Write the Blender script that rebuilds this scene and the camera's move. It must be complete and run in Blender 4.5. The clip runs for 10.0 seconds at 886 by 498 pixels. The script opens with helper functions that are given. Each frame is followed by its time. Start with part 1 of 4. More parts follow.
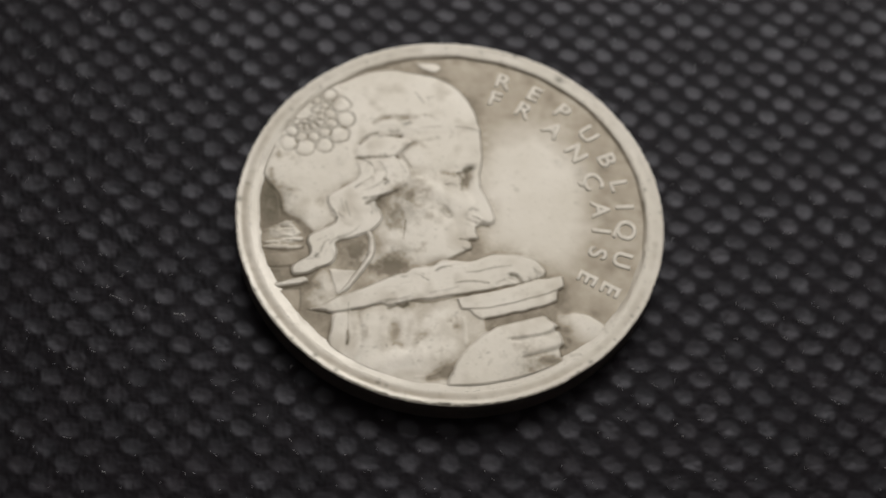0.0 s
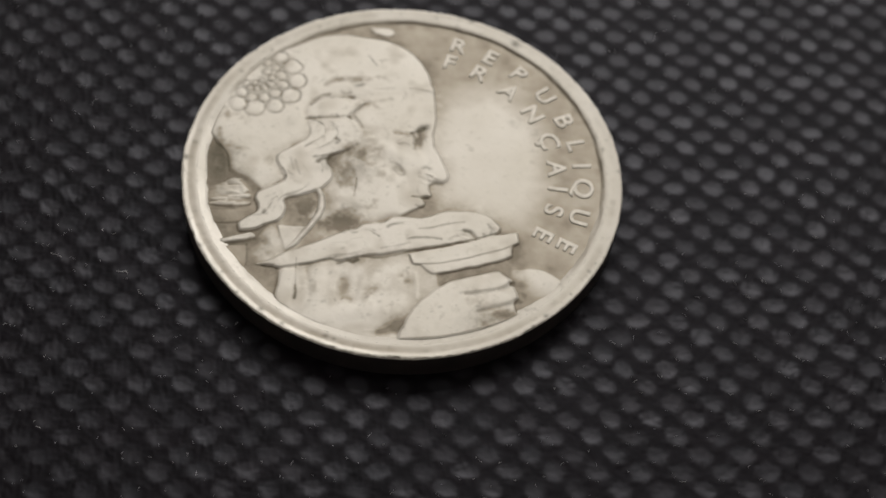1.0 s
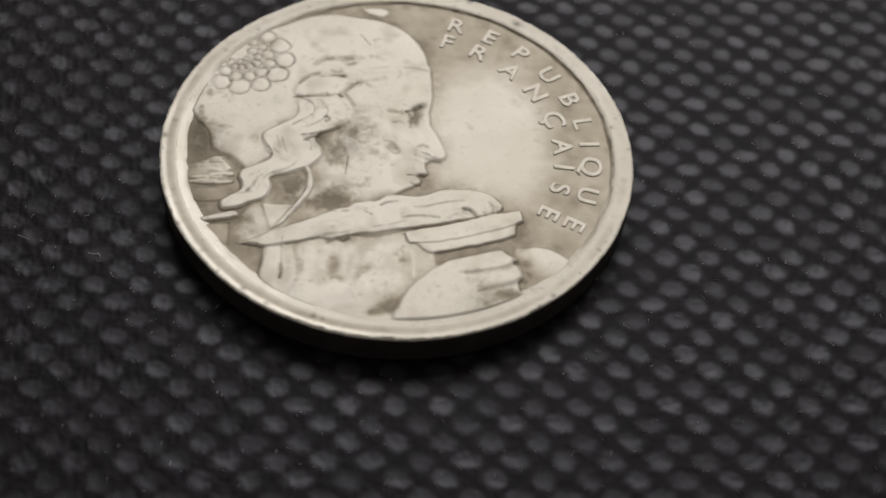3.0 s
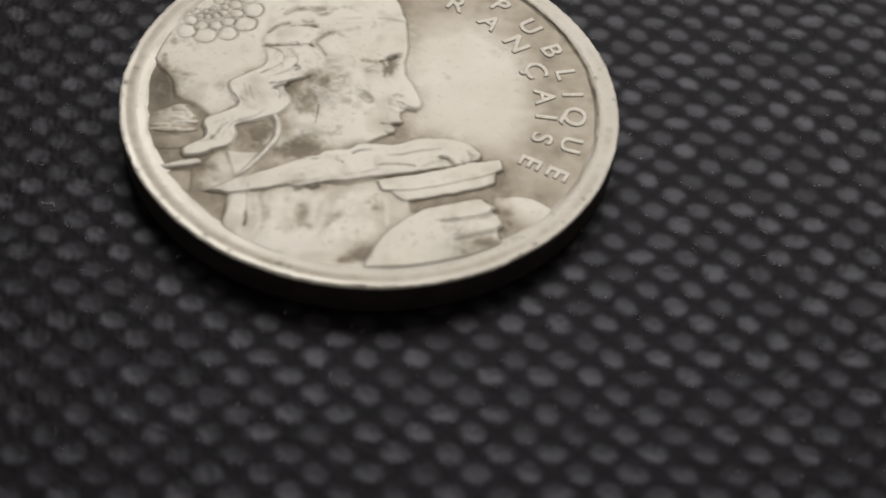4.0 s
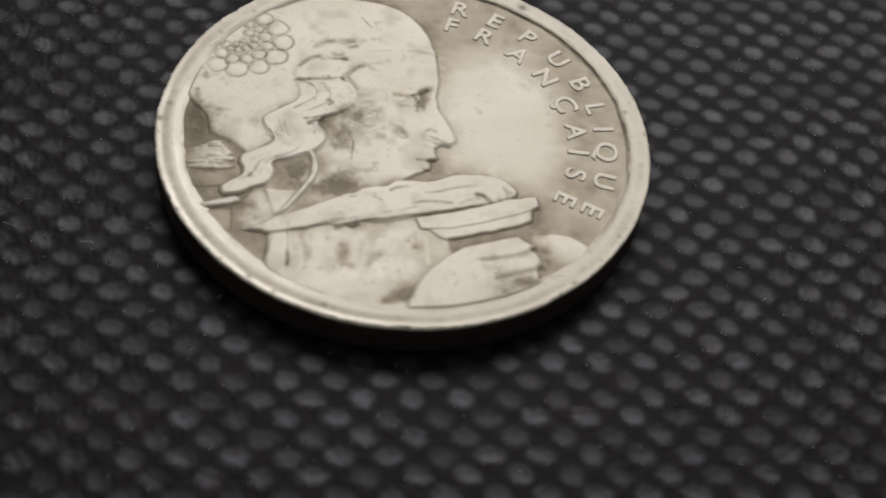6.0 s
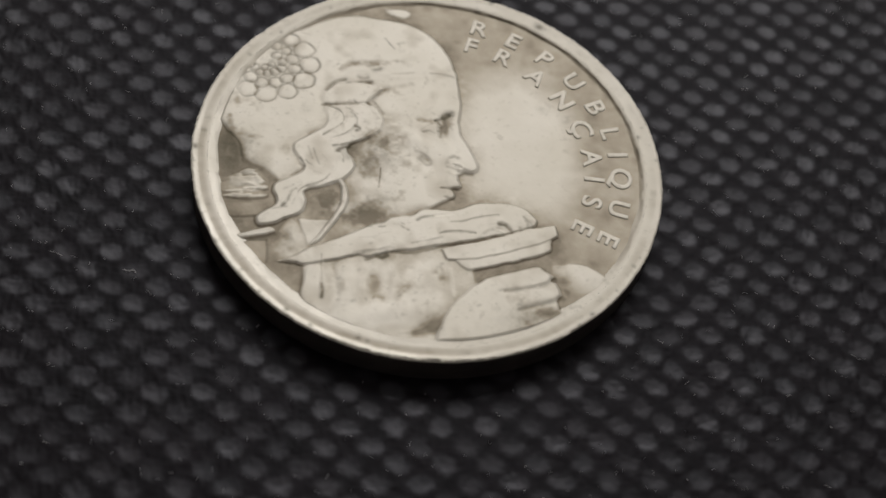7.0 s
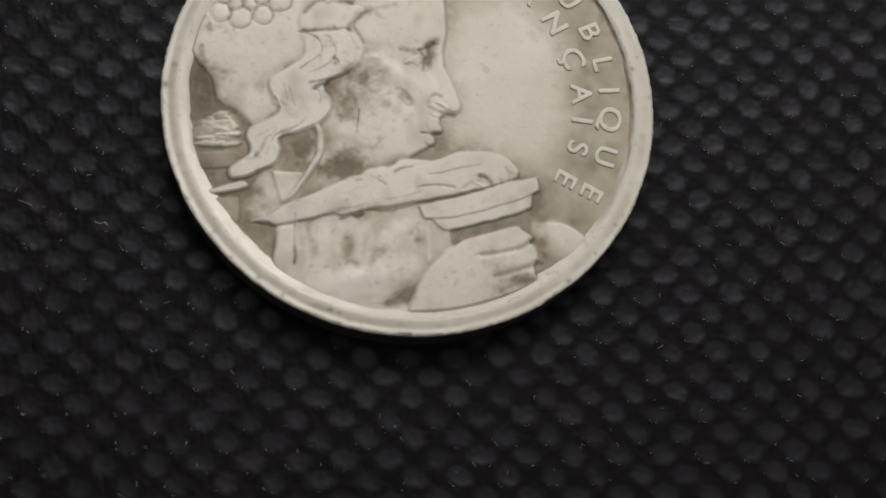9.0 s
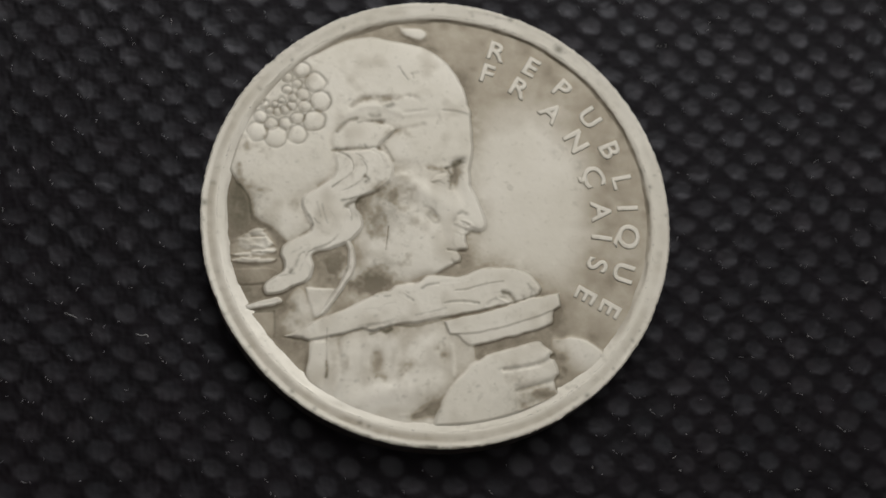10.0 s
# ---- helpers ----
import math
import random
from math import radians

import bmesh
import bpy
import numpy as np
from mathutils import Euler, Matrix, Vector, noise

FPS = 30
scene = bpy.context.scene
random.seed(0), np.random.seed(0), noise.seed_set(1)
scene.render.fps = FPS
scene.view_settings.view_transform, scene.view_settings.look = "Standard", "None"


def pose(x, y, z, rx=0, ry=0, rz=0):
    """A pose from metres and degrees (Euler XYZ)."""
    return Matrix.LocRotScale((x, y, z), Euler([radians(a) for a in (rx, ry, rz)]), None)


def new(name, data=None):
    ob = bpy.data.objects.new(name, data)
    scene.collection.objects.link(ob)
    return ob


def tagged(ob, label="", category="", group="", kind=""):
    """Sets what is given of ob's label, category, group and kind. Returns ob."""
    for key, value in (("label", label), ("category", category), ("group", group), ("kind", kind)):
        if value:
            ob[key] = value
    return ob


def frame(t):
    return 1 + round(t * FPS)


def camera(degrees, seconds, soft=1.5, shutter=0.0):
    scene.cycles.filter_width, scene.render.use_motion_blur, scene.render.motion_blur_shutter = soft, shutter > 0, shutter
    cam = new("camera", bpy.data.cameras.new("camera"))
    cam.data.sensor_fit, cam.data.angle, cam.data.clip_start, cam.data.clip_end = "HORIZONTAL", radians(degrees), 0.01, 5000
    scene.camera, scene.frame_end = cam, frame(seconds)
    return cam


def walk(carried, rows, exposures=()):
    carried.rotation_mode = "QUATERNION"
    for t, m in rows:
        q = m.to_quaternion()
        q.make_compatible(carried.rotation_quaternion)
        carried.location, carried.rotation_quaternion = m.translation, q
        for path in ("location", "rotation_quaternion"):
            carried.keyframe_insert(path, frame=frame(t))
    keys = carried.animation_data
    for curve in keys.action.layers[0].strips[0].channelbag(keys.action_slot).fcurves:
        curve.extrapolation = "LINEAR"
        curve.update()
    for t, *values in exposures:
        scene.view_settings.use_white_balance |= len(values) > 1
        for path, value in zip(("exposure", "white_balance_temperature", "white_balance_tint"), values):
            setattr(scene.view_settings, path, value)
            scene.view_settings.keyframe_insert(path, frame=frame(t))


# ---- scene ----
cam = camera(34.78, 10.0, soft=1.7)
PATH = [
    (0, -0.00447, -0.04325, 0.06819, 31.38, -3.61, 0.34), (0.1, -0.00452, -0.04388, 0.06763, 31.61, -3.82, 0.17),
    (0.2, -0.00459, -0.04454, 0.06707, 32.24, -4.05, -0.01), (0.3, -0.00465, -0.04518, 0.06650, 32.42, -4.19, -0.14),
    (0.4, -0.00470, -0.04577, 0.06595, 31.98, -4.21, -0.18), (0.5, -0.00472, -0.04625, 0.06540, 32.73, -4.20, -0.19),
    (0.6, -0.00444, -0.04668, 0.06477, 33.22, -3.97, -0.06), (0.7, -0.00379, -0.04712, 0.06407, 33.73, -3.71, 0.07),
    (0.8, -0.00301, -0.04749, 0.06342, 34.82, -3.59, 0.12), (0.9, -0.00236, -0.04776, 0.06294, 34.50, -3.42, 0.21),
    (1, -0.00208, -0.04786, 0.06275, 34.83, -3.83, -0.09), (1.1, -0.00213, -0.04778, 0.06282, 35.39, -4.05, -0.24),
    (1.2, -0.00224, -0.04760, 0.06297, 35.89, -4.20, -0.32), (1.3, -0.00240, -0.04738, 0.06315, 36.18, -4.31, -0.35),
    (1.4, -0.00258, -0.04720, 0.06331, 36.08, -4.34, -0.32), (1.5, -0.00275, -0.04712, 0.06337, 36.15, -4.41, -0.32),
    (1.6, -0.00295, -0.04716, 0.06331, 36.17, -4.51, -0.36), (1.7, -0.00321, -0.04728, 0.06314, 36.14, -4.69, -0.45),
    (1.8, -0.00346, -0.04744, 0.06289, 36.32, -4.83, -0.51), (1.9, -0.00365, -0.04764, 0.06259, 36.41, -4.83, -0.48),
    (2, -0.00373, -0.04785, 0.06228, 35.90, -4.74, -0.40), (2.1, -0.00367, -0.04816, 0.06192, 36.06, -4.54, -0.26),
    (2.2, -0.00350, -0.04862, 0.06146, 36.33, -4.34, -0.13), (2.3, -0.00328, -0.04909, 0.06093, 36.24, -4.21, -0.07),
    (2.4, -0.00302, -0.04947, 0.06032, 36.64, -4.11, -0.04), (2.5, -0.00278, -0.04962, 0.05966, 36.91, -3.99, -0.00),
    (2.6, -0.00254, -0.04960, 0.05890, 36.01, -3.82, 0.04), (2.7, -0.00229, -0.04954, 0.05800, 36.34, -3.59, 0.07),
    (2.8, -0.00201, -0.04948, 0.05699, 37.07, -3.56, -0.08), (2.9, -0.00170, -0.04943, 0.05586, 37.26, -3.46, -0.18),
    (3, -0.00136, -0.04940, 0.05464, 38.89, -3.51, -0.37), (3.1, -0.00073, -0.04973, 0.05270, 40.52, -3.12, -0.25),
    (3.2, -0.00029, -0.05011, 0.05119, 39.72, -3.01, -0.30), (3.4, -0.00031, -0.05027, 0.05038, 40.10, -3.09, -0.37),
    (3.6, -0.00035, -0.05037, 0.04969, 40.41, -3.30, -0.48), (3.8, -0.00042, -0.05045, 0.04914, 40.68, -3.59, -0.62),
    (4, -0.00049, -0.05053, 0.04874, 40.92, -3.89, -0.76), (4.15, -0.00056, -0.05061, 0.04857, 41.10, -4.08, -0.84),
    (4.3, -0.00062, -0.05071, 0.04851, 41.28, -4.22, -0.91), (4.4, -0.00068, -0.05087, 0.04884, 41.50, -4.17, -0.81),
    (4.5, -0.00076, -0.05100, 0.04924, 41.51, -4.33, -0.91), (4.6, -0.00089, -0.05099, 0.04933, 41.46, -4.35, -0.93),
    (4.7, -0.00105, -0.05099, 0.04939, 41.39, -4.45, -1.05), (4.8, -0.00125, -0.05097, 0.04944, 41.29, -4.42, -1.05),
    (4.9, -0.00146, -0.05096, 0.04950, 41.24, -4.41, -1.10), (5, -0.00170, -0.05094, 0.04957, 41.37, -4.33, -1.07),
    (5.1, -0.00194, -0.05089, 0.04966, 41.55, -4.31, -1.09), (5.2, -0.00219, -0.05079, 0.04975, 41.81, -4.20, -1.02),
    (5.4, -0.00273, -0.05047, 0.04993, 41.04, -4.54, -1.38), (5.6, -0.00330, -0.05000, 0.05012, 40.79, -4.75, -1.61),
    (5.8, -0.00394, -0.04941, 0.05036, 40.49, -5.03, -1.86), (6, -0.00463, -0.04875, 0.05063, 40.16, -5.34, -2.12),
    (6.15, -0.00521, -0.04821, 0.05088, 39.88, -5.60, -2.31), (6.3, -0.00583, -0.04766, 0.05118, 39.92, -5.59, -2.27),
    (6.4, -0.00627, -0.04729, 0.05140, 39.64, -5.96, -2.53), (6.5, -0.00674, -0.04692, 0.05164, 39.18, -6.21, -2.70),
    (6.6, -0.00769, -0.04631, 0.05323, 39.03, -6.54, -2.85), (6.7, -0.00840, -0.04577, 0.05521, 38.44, -6.72, -2.89),
    (6.8, -0.00832, -0.04559, 0.05604, 38.12, -6.76, -2.85), (6.9, -0.00813, -0.04548, 0.05668, 37.27, -6.68, -2.70),
    (7, -0.00792, -0.04530, 0.05745, 35.44, -6.61, -2.58), (7.1, -0.00771, -0.04495, 0.05876, 34.01, -6.57, -2.52),
    (7.2, -0.00747, -0.04443, 0.06049, 32.57, -6.28, -2.34), (7.3, -0.00722, -0.04377, 0.06225, 31.51, -6.09, -2.23),
    (7.4, -0.00696, -0.04303, 0.06364, 30.76, -5.87, -2.09), (7.5, -0.00672, -0.04224, 0.06427, 30.26, -5.74, -1.97),
    (7.6, -0.00644, -0.04128, 0.06437, 29.03, -5.55, -1.75), (7.7, -0.00613, -0.04009, 0.06443, 27.73, -5.51, -1.58),
    (7.8, -0.00584, -0.03882, 0.06447, 25.71, -5.84, -1.58), (7.9, -0.00561, -0.03759, 0.06452, 25.12, -5.94, -1.46),
    (8, -0.00551, -0.03656, 0.06458, 25.03, -6.43, -1.57), (8.1, -0.00549, -0.03574, 0.06467, 24.77, -6.32, -1.43),
    (8.2, -0.00547, -0.03503, 0.06477, 24.47, -6.02, -1.23), (8.3, -0.00546, -0.03435, 0.06488, 24.09, -5.79, -1.08),
    (8.4, -0.00545, -0.03367, 0.06496, 23.08, -5.65, -0.97), (8.5, -0.00545, -0.03293, 0.06499, 22.26, -5.70, -0.91),
    (8.6, -0.00545, -0.03203, 0.06497, 21.58, -5.48, -0.73), (8.7, -0.00547, -0.03100, 0.06492, 20.49, -5.48, -0.62),
    (8.8, -0.00550, -0.02999, 0.06485, 18.90, -5.31, -0.46), (8.9, -0.00553, -0.02911, 0.06480, 17.97, -5.53, -0.45),
    (9, -0.00557, -0.02850, 0.06477, 18.12, -6.12, -0.59), (9.1, -0.00562, -0.02812, 0.06497, 18.41, -6.46, -0.67),
    (9.2, -0.00570, -0.02785, 0.06546, 18.65, -6.32, -0.61), (9.3, -0.00579, -0.02761, 0.06611, 18.37, -6.11, -0.53),
    (9.4, -0.00590, -0.02736, 0.06679, 18.47, -6.11, -0.51), (9.5, -0.00600, -0.02702, 0.06736, 18.51, -6.23, -0.52),
    (9.6, -0.00611, -0.02656, 0.06782, 18.57, -5.99, -0.38), (9.7, -0.00622, -0.02598, 0.06826, 18.38, -5.96, -0.28),
    (9.8, -0.00634, -0.02534, 0.06869, 18.78, -5.77, -0.10), (10, -0.00659, -0.02406, 0.06955, 18.00, -5.73, 0.13),
]
EXPOSURES = [(0.0, -0.20, 6500, 10), (1.6, -0.18, 6500, 10), (2.5, -0.17, 6500, 10), (5.2, -0.16, 6500, 10), (6.3, -0.25, 6500, 10), (6.7, -0.31, 6490, 9.8), (7.1, -0.30, 6470, 9.4), (7.7, -0.08, 6420, 8.4), (8.4, -0.14, 6405, 8.1), (9.0, -0.20, 6390, 7.8), (10.0, -0.20, 6360, 7.5)]
walk(cam, [(t, pose(x, y, z, rx, ry, rz)) for t, x, y, z, rx, ry, rz in PATH], EXPOSURES)

MM = 0.001
cam.data.dof.use_dof, cam.data.dof.focus_distance, cam.data.dof.aperture_fstop = True, 0.0712, 46.0
rng = np.random.default_rng(7)

# ---------------------------------------------------------------- light
world = bpy.data.worlds.new("daylight")
scene.world = world
world.use_nodes = True
wn = world.node_tree
sky = wn.nodes.new("ShaderNodeTexSky")
sky.sky_type, sky.sun_disc = "NISHITA", False
sky.sun_elevation, sky.sun_rotation = radians(40), radians(200)
wn.links.new(sky.outputs[0], wn.nodes["Background"].inputs[0])
wn.nodes["Background"].inputs[1].default_value = 0.05

# the window's daylight
WIN_X, WIN_Z, WIN_W, WIN_H, WALL_Y = 0.20, 1.18, 1.0, 0.95, 0.95
lamp = new("window_light", bpy.data.lights.new("window_light", "AREA"))
lamp.data.shape, lamp.data.size, lamp.data.size_y = "RECTANGLE", WIN_W, WIN_H
lamp.data.energy, lamp.data.color = 22.4, (1.0, 0.972, 0.95)
lamp.matrix_world = pose(WIN_X, WALL_Y + 0.03, WIN_Z, -90, 0, 0)


# ---------------------------------------------------------------- materials
def material(name):
    m = bpy.data.materials.new(name)
    m.use_nodes = True
    return m, m.node_tree, m.node_tree.nodes["Principled BSDF"]


def node(tree, kind, links=None, **values):
    n = tree.nodes.new(kind)
    for key, value in values.items():
        if key in ("operation", "blend_type", "data_type", "attribute_name", "noise_dimensions", "feature", "distance"):
            if key == "operation":
                n.operation = value
            elif key == "blend_type":
                n.blend_type = value
            elif key == "data_type":
                n.data_type = value
            elif key == "attribute_name":
                n.attribute_name = value
            elif key == "feature":
                n.feature = value
        else:
            n.inputs[key.replace("_", " ")].default_value = value
    for key, socket in (links or {}).items():
        tree.links.new(socket, n.inputs[key])
    return n


def noise_at(tree, scale, detail=3.0, rough=0.55, stretch=(1, 1, 1)):
    co = node(tree, "ShaderNodeTexCoord")
    mp = node(tree, "ShaderNodeMapping", {"Vector": co.outputs["Object"]})
    mp.inputs["Scale"].default_value = stretch
    return node(tree, "ShaderNodeTexNoise", {"Vector": mp.outputs[0]}, Scale=scale, Detail=detail, Roughness=rough).outputs["Fac"]


def ramp(tree, fac, low, high, a=(0, 0, 0), b=(1, 1, 1)):
    n = tree.nodes.new("ShaderNodeValToRGB")
    n.color_ramp.elements[0].position, n.color_ramp.elements[1].position = low, high
    n.color_ramp.elements[0].color, n.color_ramp.elements[1].color = (*a, 1), (*b, 1)
    tree.links.new(fac, n.inputs[0])
    return n.outputs[0]


def mixed(tree, fac, a, b, blend="MIX"):
    n = tree.nodes.new("ShaderNodeMix")
    n.data_type, n.blend_type = "RGBA", blend
    for socket, value in ((n.inputs[0], fac), (n.inputs[6], a), (n.inputs[7], b)):
        if isinstance(value, (int, float)):
            socket.default_value = value
        elif isinstance(value, tuple):
            socket.default_value = (*value, 1)
        else:
            tree.links.new(value, socket)
    return n.outputs[2]


def math_node(tree, op, a, b=0.0):
    n = tree.nodes.new("ShaderNodeMath")
    n.operation = op
    for socket, value in zip(n.inputs, (a, b)):
        if isinstance(value, (int, float)):
            socket.default_value = value
        else:
            tree.links.new(value, socket)
    return n.outputs[0]


def attribute(tree, name):
    return node(tree, "ShaderNodeAttribute", attribute_name=name).outputs["Fac"]


def bump(tree, height, strength, distance, normal=None):
    n = tree.nodes.new("ShaderNodeBump")
    n.inputs["Strength"].default_value, n.inputs["Distance"].default_value = strength, distance
    tree.links.new(height, n.inputs["Height"])
    if normal is not None:
        tree.links.new(normal, n.inputs["Normal"])
    return n.outputs[0]


def coin_metal(name, grimy, dull=0.53, metallic=0.33):
    m, t, p = material(name)
    broad = noise_at(t, 260, 4)
    fine = noise_at(t, 2600, 3)
    base = mixed(t, ramp(t, broad, 0.35, 0.7), (0.74, 0.695, 0.61), (0.655, 0.61, 0.52))
    base = mixed(t, math_node(t, "MULTIPLY", ramp(t, fine, 0.58, 0.78), 0.45), base, (0.48, 0.44, 0.36))
    specks = ramp(t, noise_at(t, 1500, 3, 0.5), 0.655, 0.72)
    base = mixed(t, math_node(t, "MULTIPLY", specks, 0.20), base, (0.22, 0.185, 0.13))
    rough = math_node(t, "MULTIPLY_ADD", fine, 0.16)
    rough.node.inputs[2].default_value = dull
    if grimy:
        # these tones hold real tarnish and dirt, plus shade painted into hollows and slopes
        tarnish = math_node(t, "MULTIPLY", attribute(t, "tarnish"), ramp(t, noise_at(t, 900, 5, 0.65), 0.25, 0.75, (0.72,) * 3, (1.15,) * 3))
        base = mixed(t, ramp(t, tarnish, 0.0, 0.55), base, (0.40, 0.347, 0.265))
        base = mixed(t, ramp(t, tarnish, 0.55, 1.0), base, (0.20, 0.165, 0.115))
        g = math_node(t, "MULTIPLY", attribute(t, "grime"), ramp(t, noise_at(t, 1300, 5, 0.68), 0.36, 0.66))
        g = math_node(t, "MAXIMUM", g, attribute(t, "scratch"))
        base = mixed(t, g, base, (0.115, 0.102, 0.060))
        metal = math_node(t, "MULTIPLY", math_node(t, "SUBTRACT", 1.0, g), metallic)
        t.links.new(metal, p.inputs["Metallic"])
        rough = math_node(t, "MULTIPLY_ADD", g, 0.25)
        rough.node.inputs[2].default_value = dull + 0.04
        rough = math_node(t, "SUBTRACT", rough, math_node(t, "MULTIPLY", attribute(t, "polish"), 0.13))
    else:
        p.inputs["Metallic"].default_value = metallic
    t.links.new(base, p.inputs["Base Color"])
    t.links.new(rough, p.inputs["Roughness"])
    n = bump(t, noise_at(t, 900, 4), 0.05, 0.03 * MM)
    n = bump(t, noise_at(t, 5200, 2), 0.22, 0.006 * MM, n)
    t.links.new(n, p.inputs["Normal"])
    return m


METAL = coin_metal("worn_nickel", False)
# edge coloured far darker than the face's nickel, with its shade painted in
EDGE, et, ep = material("shaded_edge")
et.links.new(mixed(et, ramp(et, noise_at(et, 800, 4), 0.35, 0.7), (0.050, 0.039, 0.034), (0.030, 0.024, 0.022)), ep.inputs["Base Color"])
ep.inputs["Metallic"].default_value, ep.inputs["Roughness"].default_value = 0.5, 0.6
METAL_FACE = coin_metal("worn_nickel_with_grime", True)
RIM = coin_metal("rim_nickel", True, 0.57, 0.30)
BEVEL = coin_metal("bevel_nickel", True, 0.58, 0.32)


def fabric():
    m, t, p = material("black_spunbond_fabric")
    film = attribute(t, "film")
    tone = ramp(t, noise_at(t, 420, 3), 0.3, 0.72, (0.6,) * 3, (1.3,) * 3)
    hue = mixed(t, ramp(t, noise_at(t, 330, 2), 0.35, 0.65), (0.0090, 0.0065, 0.0079), (0.0072, 0.0066, 0.0082))
    base = mixed(t, ramp(t, film, 0.30, 0.72), (0.0034, 0.0019, 0.0026), hue)
    base = mixed(t, 1.0, base, tone, "MULTIPLY")
    t.links.new(base, p.inputs["Base Color"])
    rough = math_node(t, "MULTIPLY_ADD", film, -0.13)
    rough.node.inputs[2].default_value = 0.53
    t.links.new(rough, p.inputs["Roughness"])
    t.links.new(math_node(t, "MULTIPLY_ADD", film, 0.124), p.inputs["Specular IOR Level"])
    p.inputs["Specular IOR Level"].links[0].from_node.inputs[2].default_value = 0.104
    p.inputs["Specular Tint"].default_value = (0.93, 0.93, 1.0, 1)
    a = noise_at(t, 1500, 3, 0.6, (1.0, 0.16, 1.0))
    b = noise_at(t, 1500, 3, 0.6, (0.16, 1.0, 1.0))
    n = bump(t, math_node(t, "MAXIMUM", a, b), 0.32, 0.05 * MM)
    n = bump(t, noise_at(t, 4200, 3, 0.7), 0.5, 0.02 * MM, n)
    t.links.new(n, p.inputs["Normal"])
    return m


FABRIC = fabric()


def plaster(name, colour):
    m, t, p = material(name)
    t.links.new(mixed(t, ramp(t, noise_at(t, 3, 4), 0.3, 0.7), colour, tuple(c * 0.88 for c in colour)), p.inputs["Base Color"])
    p.inputs["Roughness"].default_value = 0.85
    t.links.new(bump(t, noise_at(t, 120, 3), 0.2, 0.002), p.inputs["Normal"])
    return m


WALL = plaster("wall_plaster", (0.70, 0.685, 0.67))
CEILING = plaster("ceiling_plaster", (0.80, 0.79, 0.77))


# ---------------------------------------------------------------- mesh helpers
def shade(mesh, smooth=True):
    mesh.polygons.foreach_set("use_smooth", [smooth] * len(mesh.polygons))
    mesh.update()


def part(name, bm, mat, parent=None, label="", smooth=True):
    me = bpy.data.meshes.new(name)
    bm.to_mesh(me)
    bm.free()
    me.materials.append(mat)
    shade(me, smooth)
    ob = new(name, me)
    ob.parent = parent
    return tagged(ob, label)


def mesh_from(name, verts, quads, mat):
    """A mesh from arrays of corners and of four-sided faces."""
    me = bpy.data.meshes.new(name)
    me.vertices.add(len(verts))
    me.vertices.foreach_set("co", verts.astype(np.float32).ravel())
    me.loops.add(len(quads) * 4)
    me.loops.foreach_set("vertex_index", quads.astype(np.int32).ravel())
    me.polygons.add(len(quads))
    me.polygons.foreach_set("loop_start", np.arange(0, len(quads) * 4, 4, dtype=np.int32))
    me.polygons.foreach_set("loop_total", np.full(len(quads), 4, dtype=np.int32))
    me.polygons.foreach_set("use_smooth", np.ones(len(quads), dtype=bool))
    me.materials.append(mat)
    me.update(calc_edges=True)
    me.validate()
    return me


def values_on(me, name, values):
    at = me.attributes.new(name, "FLOAT", "POINT")
    at.data.foreach_set("value", values.astype(np.float32).ravel())


def box(bm, x0, x1, y0, y1, z0, z1):
    bmesh.ops.create_cube(bm, size=1, matrix=Matrix.Translation(((x0 + x1) / 2, (y0 + y1) / 2, (z0 + z1) / 2)) @ Matrix.Diagonal((x1 - x0, y1 - y0, z1 - z0, 1)))


def soft_noise(x, y, cell, seed):
    """Smooth random values from -1 to 1 with bumps of the given size."""
    r = np.random.default_rng(seed)
    table = r.uniform(-1, 1, (257, 257))
    u, v = x / cell + 1000.5, y / cell + 1000.5
    i, j = np.floor(u).astype(int), np.floor(v).astype(int)
    a, b = u - i, v - j
    a, b = a * a * (3 - 2 * a), b * b * (3 - 2 * b)
    g = lambda k, l: table[k % 257, l % 257]
    return (g(i, j) * (1 - a) + g(i + 1, j) * a) * (1 - b) + (g(i, j + 1) * (1 - a) + g(i + 1, j + 1) * a) * b


# ---------------------------------------------------------------- an unseen room, added to shape the light that comes in
ROOM_X, BACK_Y, ROOM_Z = 1.5, -1.9, 1.9
bm = bmesh.new()
x0, x1, z0, z1 = WIN_X - WIN_W / 2, WIN_X + WIN_W / 2, WIN_Z - WIN_H / 2, WIN_Z + WIN_H / 2
box(bm, -ROOM_X, x0, WALL_Y, WALL_Y + 0.12, 0, ROOM_Z)
box(bm, x1, ROOM_X, WALL_Y, WALL_Y + 0.12, 0, ROOM_Z)
box(bm, x0, x1, WALL_Y, WALL_Y + 0.12, 0, z0)
box(bm, x0, x1, WALL_Y, WALL_Y + 0.12, z1, ROOM_Z)
tagged(part("wall_north", bm, WALL, smooth=False), kind="structure")
for name, (a, b, c, d) in {"wall_south": (-ROOM_X, ROOM_X, BACK_Y - 0.12, BACK_Y), "wall_west": (-ROOM_X - 0.12, -ROOM_X, BACK_Y, WALL_Y), "wall_east": (ROOM_X, ROOM_X + 0.12, BACK_Y, WALL_Y)}.items():
    bm = bmesh.new()
    box(bm, a, b, c, d, 0, ROOM_Z)
    tagged(part(name, bm, WALL, smooth=False), kind="structure")
bm = bmesh.new()
box(bm, -ROOM_X - 0.12, ROOM_X + 0.12, BACK_Y - 0.12, WALL_Y + 0.12, ROOM_Z, ROOM_Z + 0.1)
tagged(part("ceiling", bm, CEILING, smooth=False), kind="structure")


